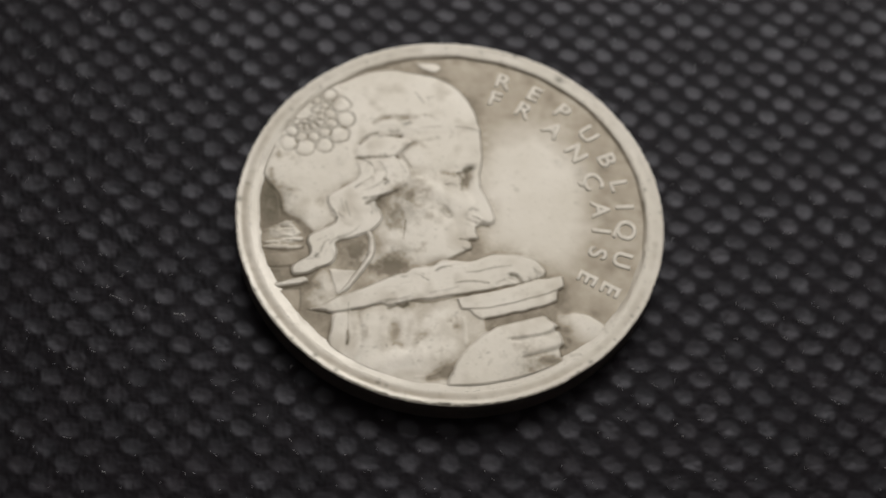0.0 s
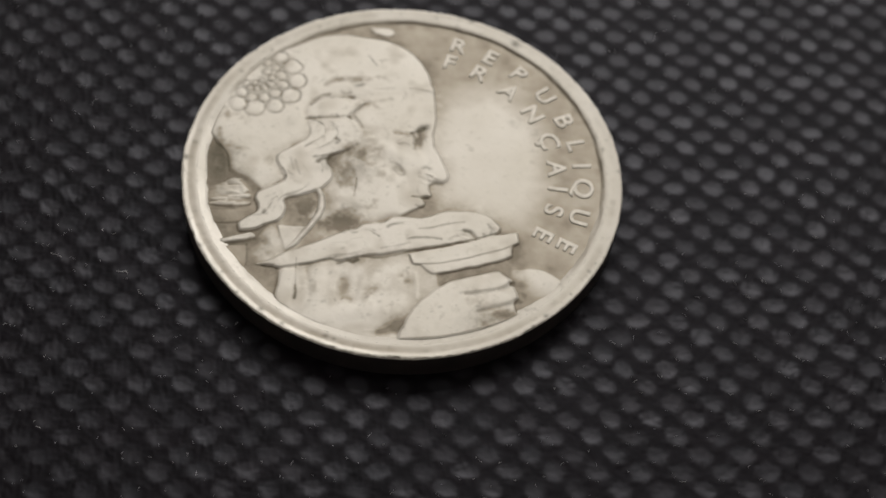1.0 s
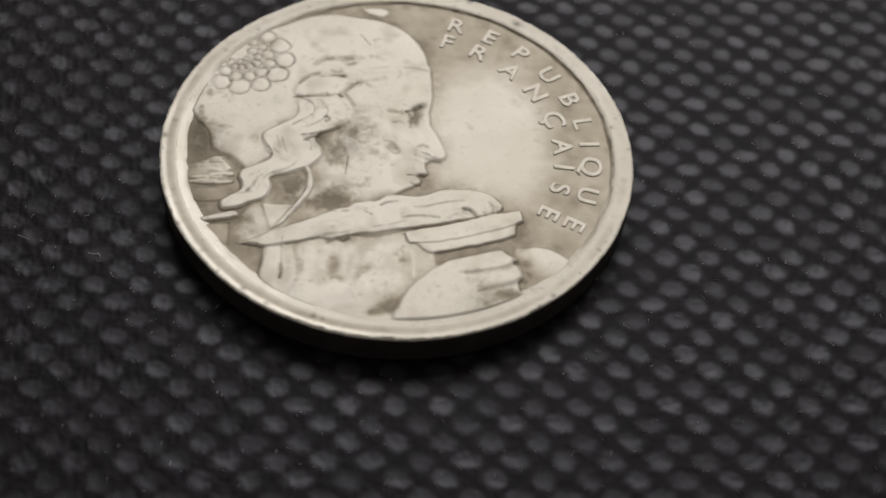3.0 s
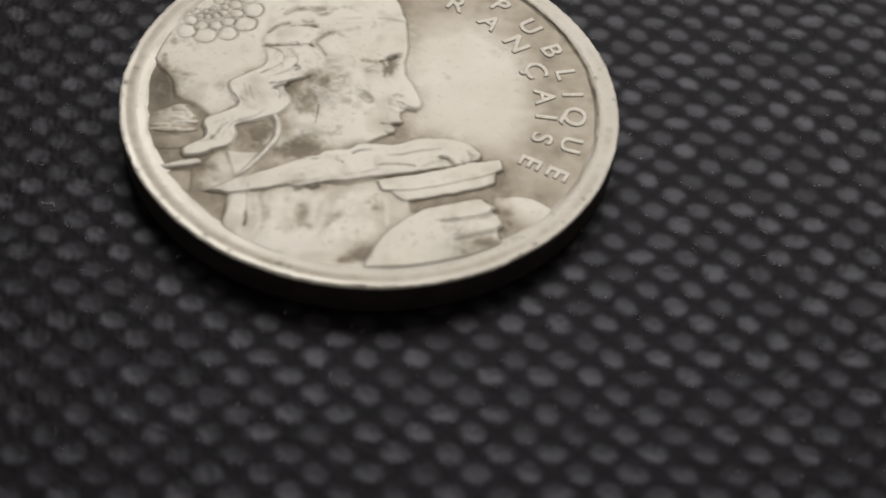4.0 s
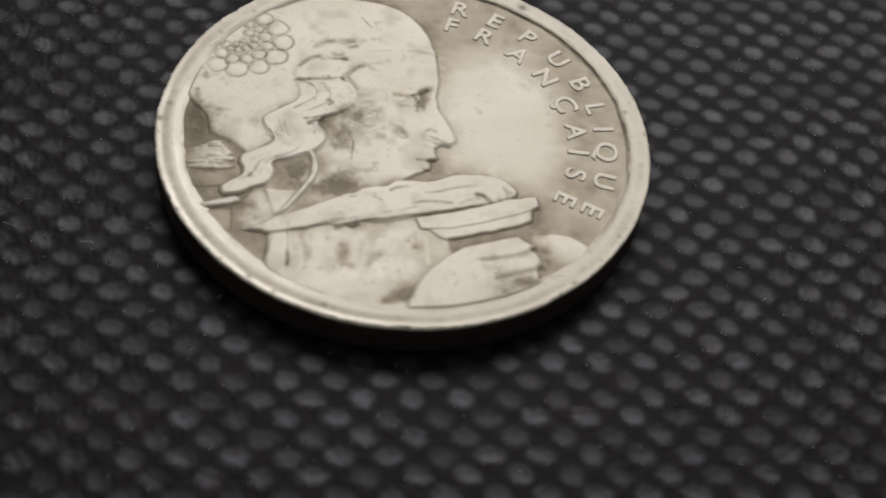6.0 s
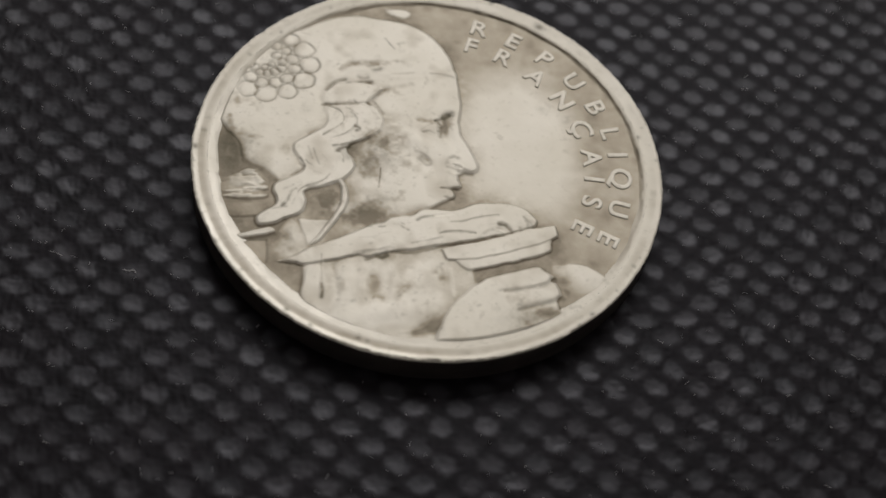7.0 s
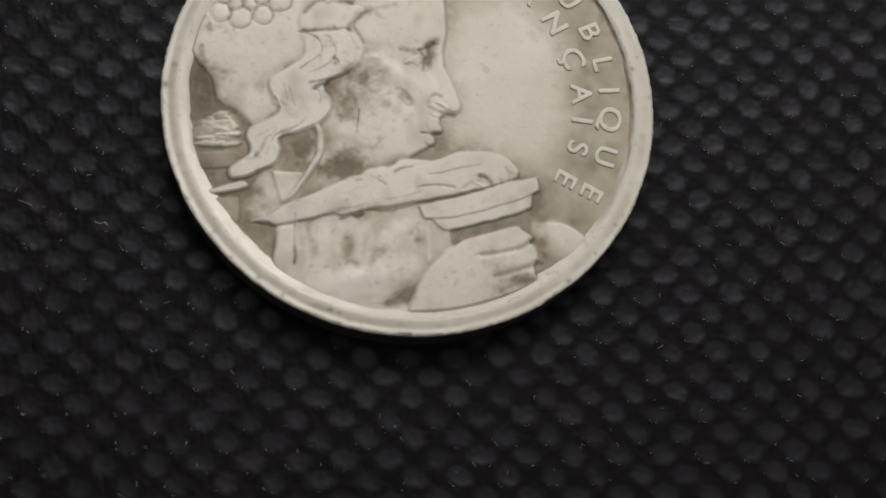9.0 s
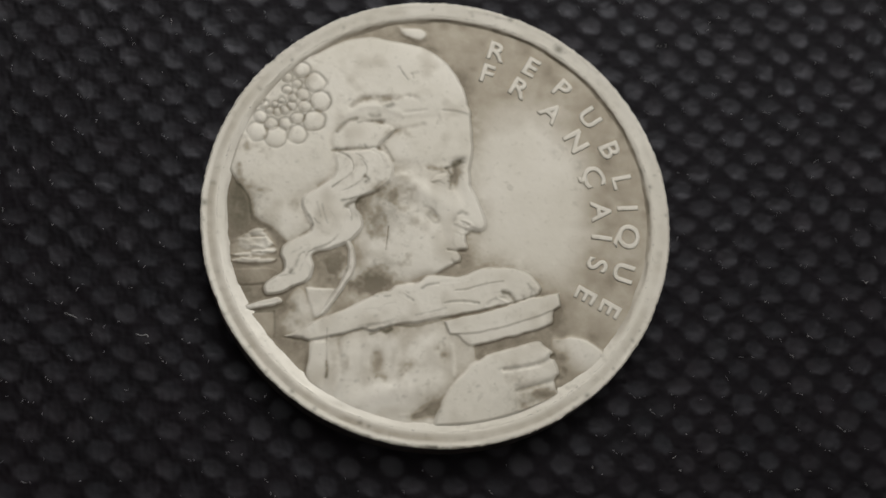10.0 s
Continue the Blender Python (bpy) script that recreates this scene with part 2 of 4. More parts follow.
# ---------------------------------------------------------------- the black fabric with its bonded dots
DOT_0, DOT_A, DOT_B = np.array((12.472, -6.320)), np.array((2.157, 0.063)), np.array((-1.031, -1.015))
# how the cloth has stretched, in mm, by powers of x and y
STRETCH = {(0, 0): (-0.092, 0.316), (0, 1): (-0.039, 0.204), (0, 2): (-0.038, -0.205), (0, 3): (-0.014, 0.080), (1, 0): (0.192, 0.040),
           (1, 1): (-0.112, 0.300), (1, 2): (-0.088, 0.253), (2, 0): (0.157, -0.338), (2, 1): (-0.005, -0.523), (3, 0): (-0.205, -0.044)}


def stretched(x, y):
    a, b = np.clip(x, -27, 27) / 20, np.clip(y, -22, 22) / 20
    return x + sum(c[0] * a ** p * b ** q for (p, q), c in STRETCH.items()), y + sum(c[1] * a ** p * b ** q for (p, q), c in STRETCH.items())


def cloth_height(x, y):
    """Height in mm and the share of pressed film, for places in mm: round pits pressed in slanting rows into puffed fibres."""
    k = np.linalg.inv(np.array((DOT_A, DOT_B)).T)
    wx, wy = stretched(x, y)
    u = k[0, 0] * (wx - DOT_0[0]) + k[0, 1] * (wy - DOT_0[1])
    v = k[1, 0] * (wx - DOT_0[0]) + k[1, 1] * (wy - DOT_0[1])
    best, shine = np.full(x.shape, 9.0), np.ones(x.shape)
    iu, iv = np.round(u).astype(int), np.round(v).astype(int)
    for du in (-1, 0, 1):
        for dv in (-1, 0, 1):
            i, j = iu + du, iv + dv
            h = (np.sin(i * 12.9898 + j * 78.233) * 43758.5453) % 1.0
            h2 = (np.sin(i * 39.3468 + j * 11.135) * 24634.6345) % 1.0
            h3 = (np.sin(i * 73.156 + j * 52.235) * 14375.964) % 1.0
            px = DOT_0[0] + i * DOT_A[0] + j * DOT_B[0] + (h - 0.5) * 0.12
            py = DOT_0[1] + i * DOT_A[1] + j * DOT_B[1] + (h2 - 0.5) * 0.12
            turn = -0.42 + (h3 - 0.5) * 0.8
            dx, dy = wx - px, wy - py
            ex = (dx * np.cos(turn) + dy * np.sin(turn)) / (0.61 + 0.12 * (h3 - 0.5))
            ey = (-dx * np.sin(turn) + dy * np.cos(turn)) / (0.475 + 0.10 * (h - 0.5))
            d = np.hypot(ex, ey)
            shine = np.where(d < best, 0.55 + 0.70 * h2, shine)
            best = np.minimum(best, d)
    best = best + 0.12 * soft_noise(x, y, 0.30, 5) + 0.08 * soft_noise(x, y, 0.14, 6)
    s = np.clip(best / 1.25, 0, 1)
    wallp = s * s * (3 - 2 * s)
    fibres = 0.022 * soft_noise(x + 0.5 * y, y * 0.3 - x, 0.20, 8) + 0.018 * soft_noise(x * 0.35 - y, y + x, 0.22, 9) + 0.010 * soft_noise(x, y, 0.12, 10)
    z = 0.040 + 0.025 * wallp + fibres * (0.12 + 0.42 * wallp) + 0.004 * soft_noise(x, y, 0.35, 11)
    film = np.clip((1.36 - best) / 0.85, 0, 1)
    near = np.clip((1.80 - best) / 0.95, 0, 1)
    return z, 0.98 * film * film * (3 - 2 * film) * shine + 0.10 * near * near * (3 - 2 * near)


STEP_C = 0.09
gx, gy = np.arange(-38, 38.01, STEP_C), np.arange(-27, 41.01, STEP_C)
X, Y = np.meshgrid(gx, gy)
Z, FILM = cloth_height(X, Y)
edge = np.clip(np.minimum(np.minimum(X - gx[0], gx[-1] - X), np.minimum(Y - gy[0], gy[-1] - Y)) / 1.5, 0, 1)
Z = Z * edge + 0.05 * (1 - edge)
Z = np.where(np.hypot(X, Y) < 12.3, np.minimum(Z, 0.055), Z)
ny, nx = X.shape
index = np.arange(nx * ny).reshape(ny, nx)
quads = np.stack((index[:-1, :-1], index[:-1, 1:], index[1:, 1:], index[1:, :-1]), -1)
hidden = np.hypot(X, Y)[:-1, :-1] < 9.0
quads = quads[~hidden]
verts = np.stack((X, Y, Z), -1).reshape(-1, 3) * MM
flat = 0.05 * MM
corners = np.array(((gx[0], gy[0]), (gx[-1], gy[0]), (gx[-1], gy[-1]), (gx[0], gy[-1]))) * MM
far = np.array(((-ROOM_X, BACK_Y), (ROOM_X, BACK_Y), (ROOM_X, WALL_Y), (-ROOM_X, WALL_Y)))
ring = np.vstack((np.column_stack((corners, np.full(4, flat))), np.column_stack((far, np.full(4, flat)))))
n0 = len(verts)
ring_quads = np.array([(n0 + 4 + i, n0 + 4 + (i + 1) % 4, n0 + (i + 1) % 4, n0 + i) for i in range(4)])
me = mesh_from("ground", np.vstack((verts, ring)), np.vstack((quads, ring_quads)), FABRIC)
values_on(me, "film", np.concatenate((FILM.ravel(), np.full(8, 0.55))))
ground = tagged(new("ground", me), "black spunbond fabric with rows of pressed round dots", kind="structure")

# ---------------------------------------------------------------- the coin
COIN_R, COIN_Z0, COIN_TOP = 12.0, 0.055, 1.76
FIELD, RELIEF = -0.33, 0.57
coin = tagged(new("coin"), "worn silvery nickel coin with raised relief lying on black fabric", "coin")
coin.location = (0, 0, COIN_Z0 * MM)
LIFT = COIN_TOP - COIN_Z0


def lathe(name, profile, mat, parent, wobble, label="", segments=1680, lean=(), first=0):
    """A turned ring from (radius, height) pairs in mm; wobble makes the radii and heights uneven round the ring."""
    a = np.linspace(0, 2 * np.pi, segments, endpoint=False)
    rows = []
    for k, (r, z) in enumerate(profile):
        w = wobble[k]
        rr = r + w * (soft_noise(12 * np.cos(a), 12 * np.sin(a), 1.3, 20) * 0.6 + soft_noise(12 * np.cos(a), 12 * np.sin(a), 0.45, 21 + k + first) * 0.4)
        rr = rr + (0.15 if first else 0.45) * w * soft_noise(12 * np.cos(a), 12 * np.sin(a), 0.17, 61 + k + first)
        if k < 4 and not first:
            rr = rr + 0.45 * w * soft_noise(12 * np.cos(a), 12 * np.sin(a), 0.13, 81)
        if k in lean:
            rr = rr + 0.12 * np.cos(a - radians(50))
        zz = z + 0.25 * w * soft_noise(12 * np.cos(a), 12 * np.sin(a), 0.8, 40 + k + first)
        rows.append(np.column_stack((rr * 1.004 * np.cos(a) - 0.06, rr * 1.004 * np.sin(a) - 0.055, zz)))
    verts = np.vstack(rows) * MM
    n = len(profile)
    i = np.arange(segments)
    quads = np.vstack([np.column_stack((k * segments + i, k * segments + (i + 1) % segments, (k + 1) * segments + (i + 1) % segments, (k + 1) * segments + i)) for k in range(n - 1)])
    me = mesh_from(name, verts, quads, mat)
    ob = new(name, me)
    ob.parent = parent
    return tagged(ob, label)


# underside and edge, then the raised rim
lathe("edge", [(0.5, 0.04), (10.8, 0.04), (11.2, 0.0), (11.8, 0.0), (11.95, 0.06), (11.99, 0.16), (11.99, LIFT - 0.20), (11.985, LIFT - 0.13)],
      EDGE, coin, [0, 0, 0, 0, 0.01, 0.01, 0.01, 0.01], "plain outer edge, its shade painted into the colour")
rim_rows = [(11.985, -0.14), (11.98, -0.05), (11.95, -0.012), (11.89, 0.0), (11.80, -0.004), (11.70, -0.014), (11.60, -0.019), (11.44, -0.021), (11.30, -0.019), (11.22, -0.022), (11.16, -0.034)]
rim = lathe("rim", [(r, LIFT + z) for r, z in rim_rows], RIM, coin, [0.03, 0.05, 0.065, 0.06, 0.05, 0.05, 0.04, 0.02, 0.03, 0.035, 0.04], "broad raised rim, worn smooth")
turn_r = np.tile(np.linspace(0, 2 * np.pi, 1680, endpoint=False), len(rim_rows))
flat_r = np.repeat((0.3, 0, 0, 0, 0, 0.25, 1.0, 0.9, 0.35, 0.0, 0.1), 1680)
# tone of the rim's flat, darkest towards 235 degrees
bearing_tone = np.clip(0.30 + 0.40 * np.cos(turn_r - radians(235)) + 0.25 * soft_noise(12 * np.cos(turn_r), 12 * np.sin(turn_r), 1.6, 46) + 0.15 * soft_noise(12 * np.cos(turn_r), 12 * np.sin(turn_r), 0.4, 47), 0.05, 0.8)
values_on(rim.data, "tarnish", 0.62 * bearing_tone * flat_r)
values_on(rim.data, "grime", 0.35 * np.clip(soft_noise(12 * np.cos(turn_r) + flat_r, 12 * np.sin(turn_r), 0.5, 48) - 0.45, 0, 1) * flat_r)
RIM_SPOTS = [(56.2, 11.51, 0.20), (179.0, 11.79, 0.14), (173.6, 11.52, 0.11), (-51.2, 11.79, 0.11), (71.1, 11.81, 0.11), (-109.3, 11.43, 0.11),
             (-107.0, 11.48, 0.09), (9.9, 11.18, 0.11), (-32.9, 11.65, 0.09), (151.9, 10.92, 0.09), (-127.3, 11.72, 0.11), (-120.5, 11.77, 0.09)]
RIM_SPOTS += [(rng.uniform(0, 360), rng.uniform(11.3, 11.95), rng.uniform(0.03, 0.09)) for _ in range(34)]
radii_r = np.repeat([r for r, z in rim_rows], 1680)
spots_r = np.zeros(len(turn_r))
for degrees, r, size in RIM_SPOTS:
    along = (turn_r - radians(degrees) + math.pi) % (2 * math.pi) - math.pi
    spots_r = np.maximum(spots_r, min(0.7, 0.25 + 3 * size) * np.exp(-((along * 11.6) / (1.2 * size)) ** 2 - ((radii_r - r) / size) ** 2))
values_on(rim.data, "scratch", spots_r)
lip_r = np.repeat((0, 0, 0.4, 0.8, 1.0, 0.9, 0.2, 0, 0, 0, 0), 1680)
values_on(rim.data, "polish", 1.3 * lip_r * np.clip(np.cos(turn_r - radians(228)) * 2.0 - 0.8 + 0.4 * soft_noise(12 * np.cos(turn_r), 12 * np.sin(turn_r), 0.6, 44), 0, 1))
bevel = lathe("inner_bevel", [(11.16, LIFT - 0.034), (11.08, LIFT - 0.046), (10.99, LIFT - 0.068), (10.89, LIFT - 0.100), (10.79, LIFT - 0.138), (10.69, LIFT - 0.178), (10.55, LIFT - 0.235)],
              BEVEL, coin, [0.04, 0.06, 0.08, 0.08, 0.08, 0.07, 0.05], "inner slope of the rim, shade painted on one side", lean=(3, 4, 5, 6), first=10)
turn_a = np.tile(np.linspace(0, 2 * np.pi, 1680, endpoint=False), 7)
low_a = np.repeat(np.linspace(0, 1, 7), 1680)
# paints shade onto the part of the slope that faces away from the window
shaded_side = np.clip(0.25 + 0.75 * np.cos(turn_a - radians(60)) + 0.25 * soft_noise(12 * np.cos(turn_a), 12 * np.sin(turn_a), 1.1, 45), 0, 0.75)
values_on(bevel.data, "tarnish", shaded_side * np.clip(low_a * 1.6, 0, 1))
values_on(bevel.data, "grime", 0.5 * shaded_side * low_a)
values_on(bevel.data, "scratch", 0.0 * low_a)
values_on(bevel.data, "polish", np.clip(np.cos(turn_a - radians(208)) * 2.2 - 1.1 + 0.35 * soft_noise(12 * np.cos(turn_a), 12 * np.sin(turn_a), 0.7, 49), 0, 1))

# the relief, as heights in mm under the rim's top
STEP_R = 0.031
ax = np.arange(-10.96, 10.961, STEP_R)
RX, RY = np.meshgrid(ax, ax)
RR = np.hypot(RX, RY)
H = FIELD + 0.02 * (RR / 10.8) ** 2 + 0.006 * soft_noise(RX, RY, 1.4, 50)
SCRATCH_SHADE = np.zeros_like(H)


def spline(points, closed, per=6):
    p = np.array(points, float)
    n = len(p)
    out = []
    for i in range(n if closed else n - 1):
        q = [p[(i + k) % n] if closed else p[min(max(i + k, 0), n - 1)] for k in (-1, 0, 1, 2)]
        for s in np.arange(per) / per:
            out.append(0.5 * (2 * q[1] + (q[2] - q[0]) * s + (2 * q[0] - 5 * q[1] + 4 * q[2] - q[3]) * s ** 2 + (3 * q[1] - q[0] - 3 * q[2] + q[3]) * s ** 3))
    if not closed:
        out.append(p[-1])
    return np.array(out)


def patch(points, margin):
    lo, hi = points.min(0) - margin, points.max(0) + margin
    i = np.clip(np.searchsorted(ax, (lo[0], hi[0])), 0, len(ax))
    j = np.clip(np.searchsorted(ax, (lo[1], hi[1])), 0, len(ax))
    return slice(j[0], j[1]), slice(i[0], i[1])


def line_distance(x, y, a, b):
    d = b - a
    s = np.clip(((x - a[0]) * d[0] + (y - a[1]) * d[1]) / max(d @ d, 1e-12), 0, 1)
    return np.hypot(x - a[0] - s * d[0], y - a[1] - s * d[1])


def inside(points, margin=0.5, rough=0.03, seed=60):
    """The distance to a closed outline, positive inside, on the part of the grid round it."""
    p = spline(points, True)
    w = patch(p, margin)
    x = RX[w] + rough * (soft_noise(RX[w], RY[w], 0.45, seed) + 0.3 * soft_noise(RX[w], RY[w], 0.16, seed + 2))
    y = RY[w] + rough * (soft_noise(RX[w], RY[w], 0.45, seed + 1) + 0.3 * soft_noise(RX[w], RY[w], 0.16, seed + 3))
    d = np.full(x.shape, 9.0)
    odd = np.zeros(x.shape, bool)
    for a, b in zip(p, np.roll(p, -1, 0)):
        d = np.minimum(d, line_distance(x, y, a, b))
        if a[1] != b[1]:
            odd ^= ((a[1] > y) != (b[1] > y)) & (x < (b[0] - a[0]) * (y - a[1]) / (b[1] - a[1]) + a[0])
    return w, np.where(odd, d, -d)


def form(points, top, soft=0.16, dome=0.0, across=0.8, moat=0.02, slope=(0, 0), grain=None, groove=0.2, rough=0.035):
    """Raise a rounded form with the given outline to the height top; dome swells its middle, slope tilts it, grain ribs it."""
    w, d = inside(points, rough=rough)
    s = np.clip((d + 0.03) / (soft * 1.05 + 0.03), 0, 1)
    rise = s * s * (3 - 2 * s)
    t = np.clip(d / across, 0, 1)
    c = np.array(points).mean(0)
    surface = top + dome * (1 - (1 - t) ** 2) + slope[0] * (RX[w] - c[0]) + slope[1] * (RY[w] - c[1])
    if grain:
        angle, pitch, depth, seed = grain
        u = RX[w] * math.cos(angle) + RY[w] * math.sin(angle)
        v = -RX[w] * math.sin(angle) + RY[w] * math.cos(angle)
        surface = surface + depth * soft_noise(u, v, pitch, seed) * t + 0.5 * depth * soft_noise(u * 0.25, v, pitch * 0.45, seed + 1) * t
    under = H[w] - groove * moat * np.exp(-(np.minimum(d, 0) / 0.10) ** 2)
    H[w] = under * (1 - rise) + surface * rise
    SCRATCH_SHADE[w] *= 1 - np.clip(1.6 * rise, 0, 1)


def cut(points, depth, width, dirt=0.0):
    """A groove along an open line; a negative depth makes a ridge; dirt darkens it, on some lines as painted shade."""
    p = spline(points, False)
    w = patch(p, width * 4)
    d = np.full(RX[w].shape, 9.0)
    for a, b in zip(p[:-1], p[1:]):
        d = np.minimum(d, line_distance(RX[w], RY[w], a, b))
    H[w] -= 0.75 * depth * np.exp(-(d / width) ** 2)
    if dirt:
        broken = np.clip(0.60 + 0.55 * soft_noise(RX[w], RY[w], 0.40, 109) + 0.35 * soft_noise(RX[w], RY[w], 0.14, 110), 0.05, 1)
        SCRATCH_SHADE[w] = np.maximum(SCRATCH_SHADE[w], dirt * broken * np.exp(-(d / (width * 1.1)) ** 2))


def swell(x, y, rx, ry, height, turn=0.0):
    """A soft hollow or hill with no edge."""
    c, s = math.cos(radians(turn)), math.sin(radians(turn))
    u, v = RX - x, RY - y
    H[:] += height * np.exp(-(((u * c + v * s) / rx) ** 2 + ((-u * s + v * c) / ry) ** 2))


def blurred(h, n, times):
    for _ in range(times):
        for axis in (0, 1):
            p = np.pad(h, [(n + 1, n) if k == axis else (0, 0) for k in (0, 1)], mode="edge")
            c = np.cumsum(p, axis)
            h = (np.take(c, range(2 * n + 1, c.shape[axis]), axis) - np.take(c, range(0, c.shape[axis] - 2 * n - 1), axis)) / (2 * n + 1)
    return h


def melt(points, width, reach=13):
    """Let two neighbouring forms run into one another along an open line."""
    p = spline(points, False)
    d = np.full(RX.shape, 9.0)
    for a, b in zip(p[:-1], p[1:]):
        d = np.minimum(d, line_distance(RX, RY, a, b))
    share = np.exp(-(d / width) ** 4)
    H[:] = H * (1 - share) + blurred(H, reach, 2) * share


# back of the neck, neck and bust
form([(-9.55, 1.6), (-8.5, 1.8), (-6.2, 2.0), (-5.6, -0.25), (-6.0, -1.4), (-7.6, -2.2), (-8.50, -1.35), (-9.25, -0.91), (-9.72, -0.23)], -0.19, 0.55, 0.02, grain=(0.5, 1.2, 0.03, 71))
form([(-3.3, -0.4), (-2.4, -2.4), (-0.8, -3.2), (-1.6, -4.5), (-3.6, -5.2), (-5.2, -5.9), (-6.5, -6.2), (-7.0, -4.3), (-6.7, -2.2), (-4.8, -1.0)], -0.24, 0.5, 0.0, grain=(1.0, 0.8, 0.03, 72))
form([(-8.15, -4.9), (-7.0, -3.9), (-6.2, -5.2), (-6.2, -6.6), (-7.4, -7.0), (-8.1, -6.1)], -0.23, 0.3, 0.02, grain=(1.2, 0.6, 0.03, 73))
form([(-6.78, -4.09), (-6.69, -4.08), (-6.30, -4.10), (-5.60, -4.11), (-5.03, -4.12), (-5.00, -4.18), (-5.25, -4.54), (-5.57, -5.04), (-5.89, -5.57), (-6.11, -5.67), (-6.28, -5.59), (-6.43, -5.16), (-6.62, -4.58)], -0.19, 0.14, 0.0)
form([(-6.48, -6.5), (-5.24, -6.0), (-3.29, -5.6), (-2.06, -5.2), (0.25, -5.1), (1.6, -6.2), (2.0, -8.0), (1.2, -9.13), (0.5, -10.55), (0.2, -11.53), (-2.38, -11.57), (-4.85, -10.80), (-6.54, -9.30), (-6.58, -8.18)], -0.24, 0.25, 0.05, 1.6, grain=(1.45, 1.1, 0.02, 74))
swell(-2.2, -9.3, 2.2, 0.5, 0.08, 12)
swell(-4.4, -7.9, 0.40, 1.2, 0.09, -8)
swell(-1.2, -7.6, 0.5, 1.5, 0.085, -28)
swell(-3.0, -7.8, 0.5, 1.1, -0.08, 5)
swell(-0.6, -10.2, 0.9, 0.4, -0.11, 25)
cut([(-5.0, -6.8), (-4.8, -8.4), (-5.2, -9.6)], 0.04, 0.14)
cut([(-0.4, -6.2), (-1.3, -7.4), (-2.3, -8.9)], 0.045, 0.18)
cut([(-2.6, -6.4), (-2.3, -7.5), (-2.6, -8.8)], 0.03, 0.2)
cut([(0.62, -6.9), (0.70, -7.6), (0.75, -8.4)], -0.05, 0.12)
cut([(-1.9, -10.5), (-1.2, -10.35), (-0.6, -10.05)], -0.025, 0.08)
form([(-6.29, -6.86), (-5.51, -6.84), (-5.56, -7.87), (-5.67, -9.14), (-6.13, -9.29), (-6.62, -8.57), (-6.51, -7.75)], -0.17, 0.2, 0.03)
melt([(-8.10, -4.48), (-8.02, -5.20), (-7.82, -5.98), (-7.47, -6.54)], 0.6)
# tuft, steps and block behind the neck
form([(-10.46, -1.46), (-9.92, -1.05), (-8.93, -1.02), (-8.35, -1.54), (-8.12, -2.27), (-8.43, -2.91), (-9.54, -3.15), (-10.39, -2.86), (-10.59, -2.21)], -0.275, 0.5, 0.03, rough=0.05)
form([(-10.07, -1.71), (-9.81, -1.25), (-9.37, -1.03), (-8.85, -1.16), (-8.44, -1.53), (-8.20, -2.00), (-8.59, -2.08), (-9.17, -2.22), (-9.82, -2.27), (-10.16, -2.10)], -0.20, 0.30, 0.04, rough=0.09)
form([(-10.43, -2.41), (-9.81, -2.36), (-9.09, -2.24), (-8.53, -2.05), (-8.14, -2.12), (-8.35, -2.34), (-8.97, -2.48), (-9.69, -2.56), (-10.25, -2.58)], -0.21, 0.14, 0.02, rough=0.08)
form([(-10.52, -2.74), (-9.91, -2.63), (-9.16, -2.63), (-8.52, -2.49), (-8.12, -2.54), (-8.33, -2.84), (-9.00, -2.98), (-9.84, -3.01), (-10.34, -2.97)], -0.22, 0.16, 0.02, rough=0.09)
for k in range(26):
    y = -1.15 - 0.072 * k + rng.normal(0, 0.04)
    reach = 1.15 * math.sqrt(max(0.05, 1 - ((y + 2.08) / 1.1) ** 2))
    x, run = -9.36 + rng.uniform(-1.05, 0.6) * reach, rng.uniform(0.3, 0.9)
    lean_y = 0.10 * (y + 2.08)
    cut([(x, y), (x + run * 0.5, y + 0.5 * lean_y + rng.normal(0.0, 0.04)), (min(x + run, -8.15), y + lean_y + rng.normal(0.03, 0.07))], rng.choice((-1, 1)) * rng.uniform(0.02, 0.06), rng.uniform(0.05, 0.10))
form([(-10.79, -3.34), (-8.42, -3.14), (-8.45, -3.91), (-10.61, -4.10)], -0.27, 0.1, 0.0)
cut([(-10.5, -4.12), (-9.4, -4.05), (-8.5, -3.95)], 0.05, 0.07, 0.3)
form([(-9.71, -5.58), (-8.25, -5.45), (-8.20, -6.65), (-8.83, -6.82)], -0.27, 0.08, 0.0)
cut([(-9.5, -5.50), (-8.8, -5.42), (-8.22, -5.38)], 0.06, 0.06, 0.6)
cut([(-8.22, -5.45), (-8.16, -6.1), (-8.2, -6.7)], 0.05, 0.06, 0.4)
form([(-2.45, 10.52), (-1.79, 10.62), (-1.03, 10.63), (-0.63, 10.25), (-0.72, 9.78), (-1.17, 9.55), (-1.72, 9.72), (-2.14, 10.17)], -0.235, 0.30, 0.04, rough=0.10)
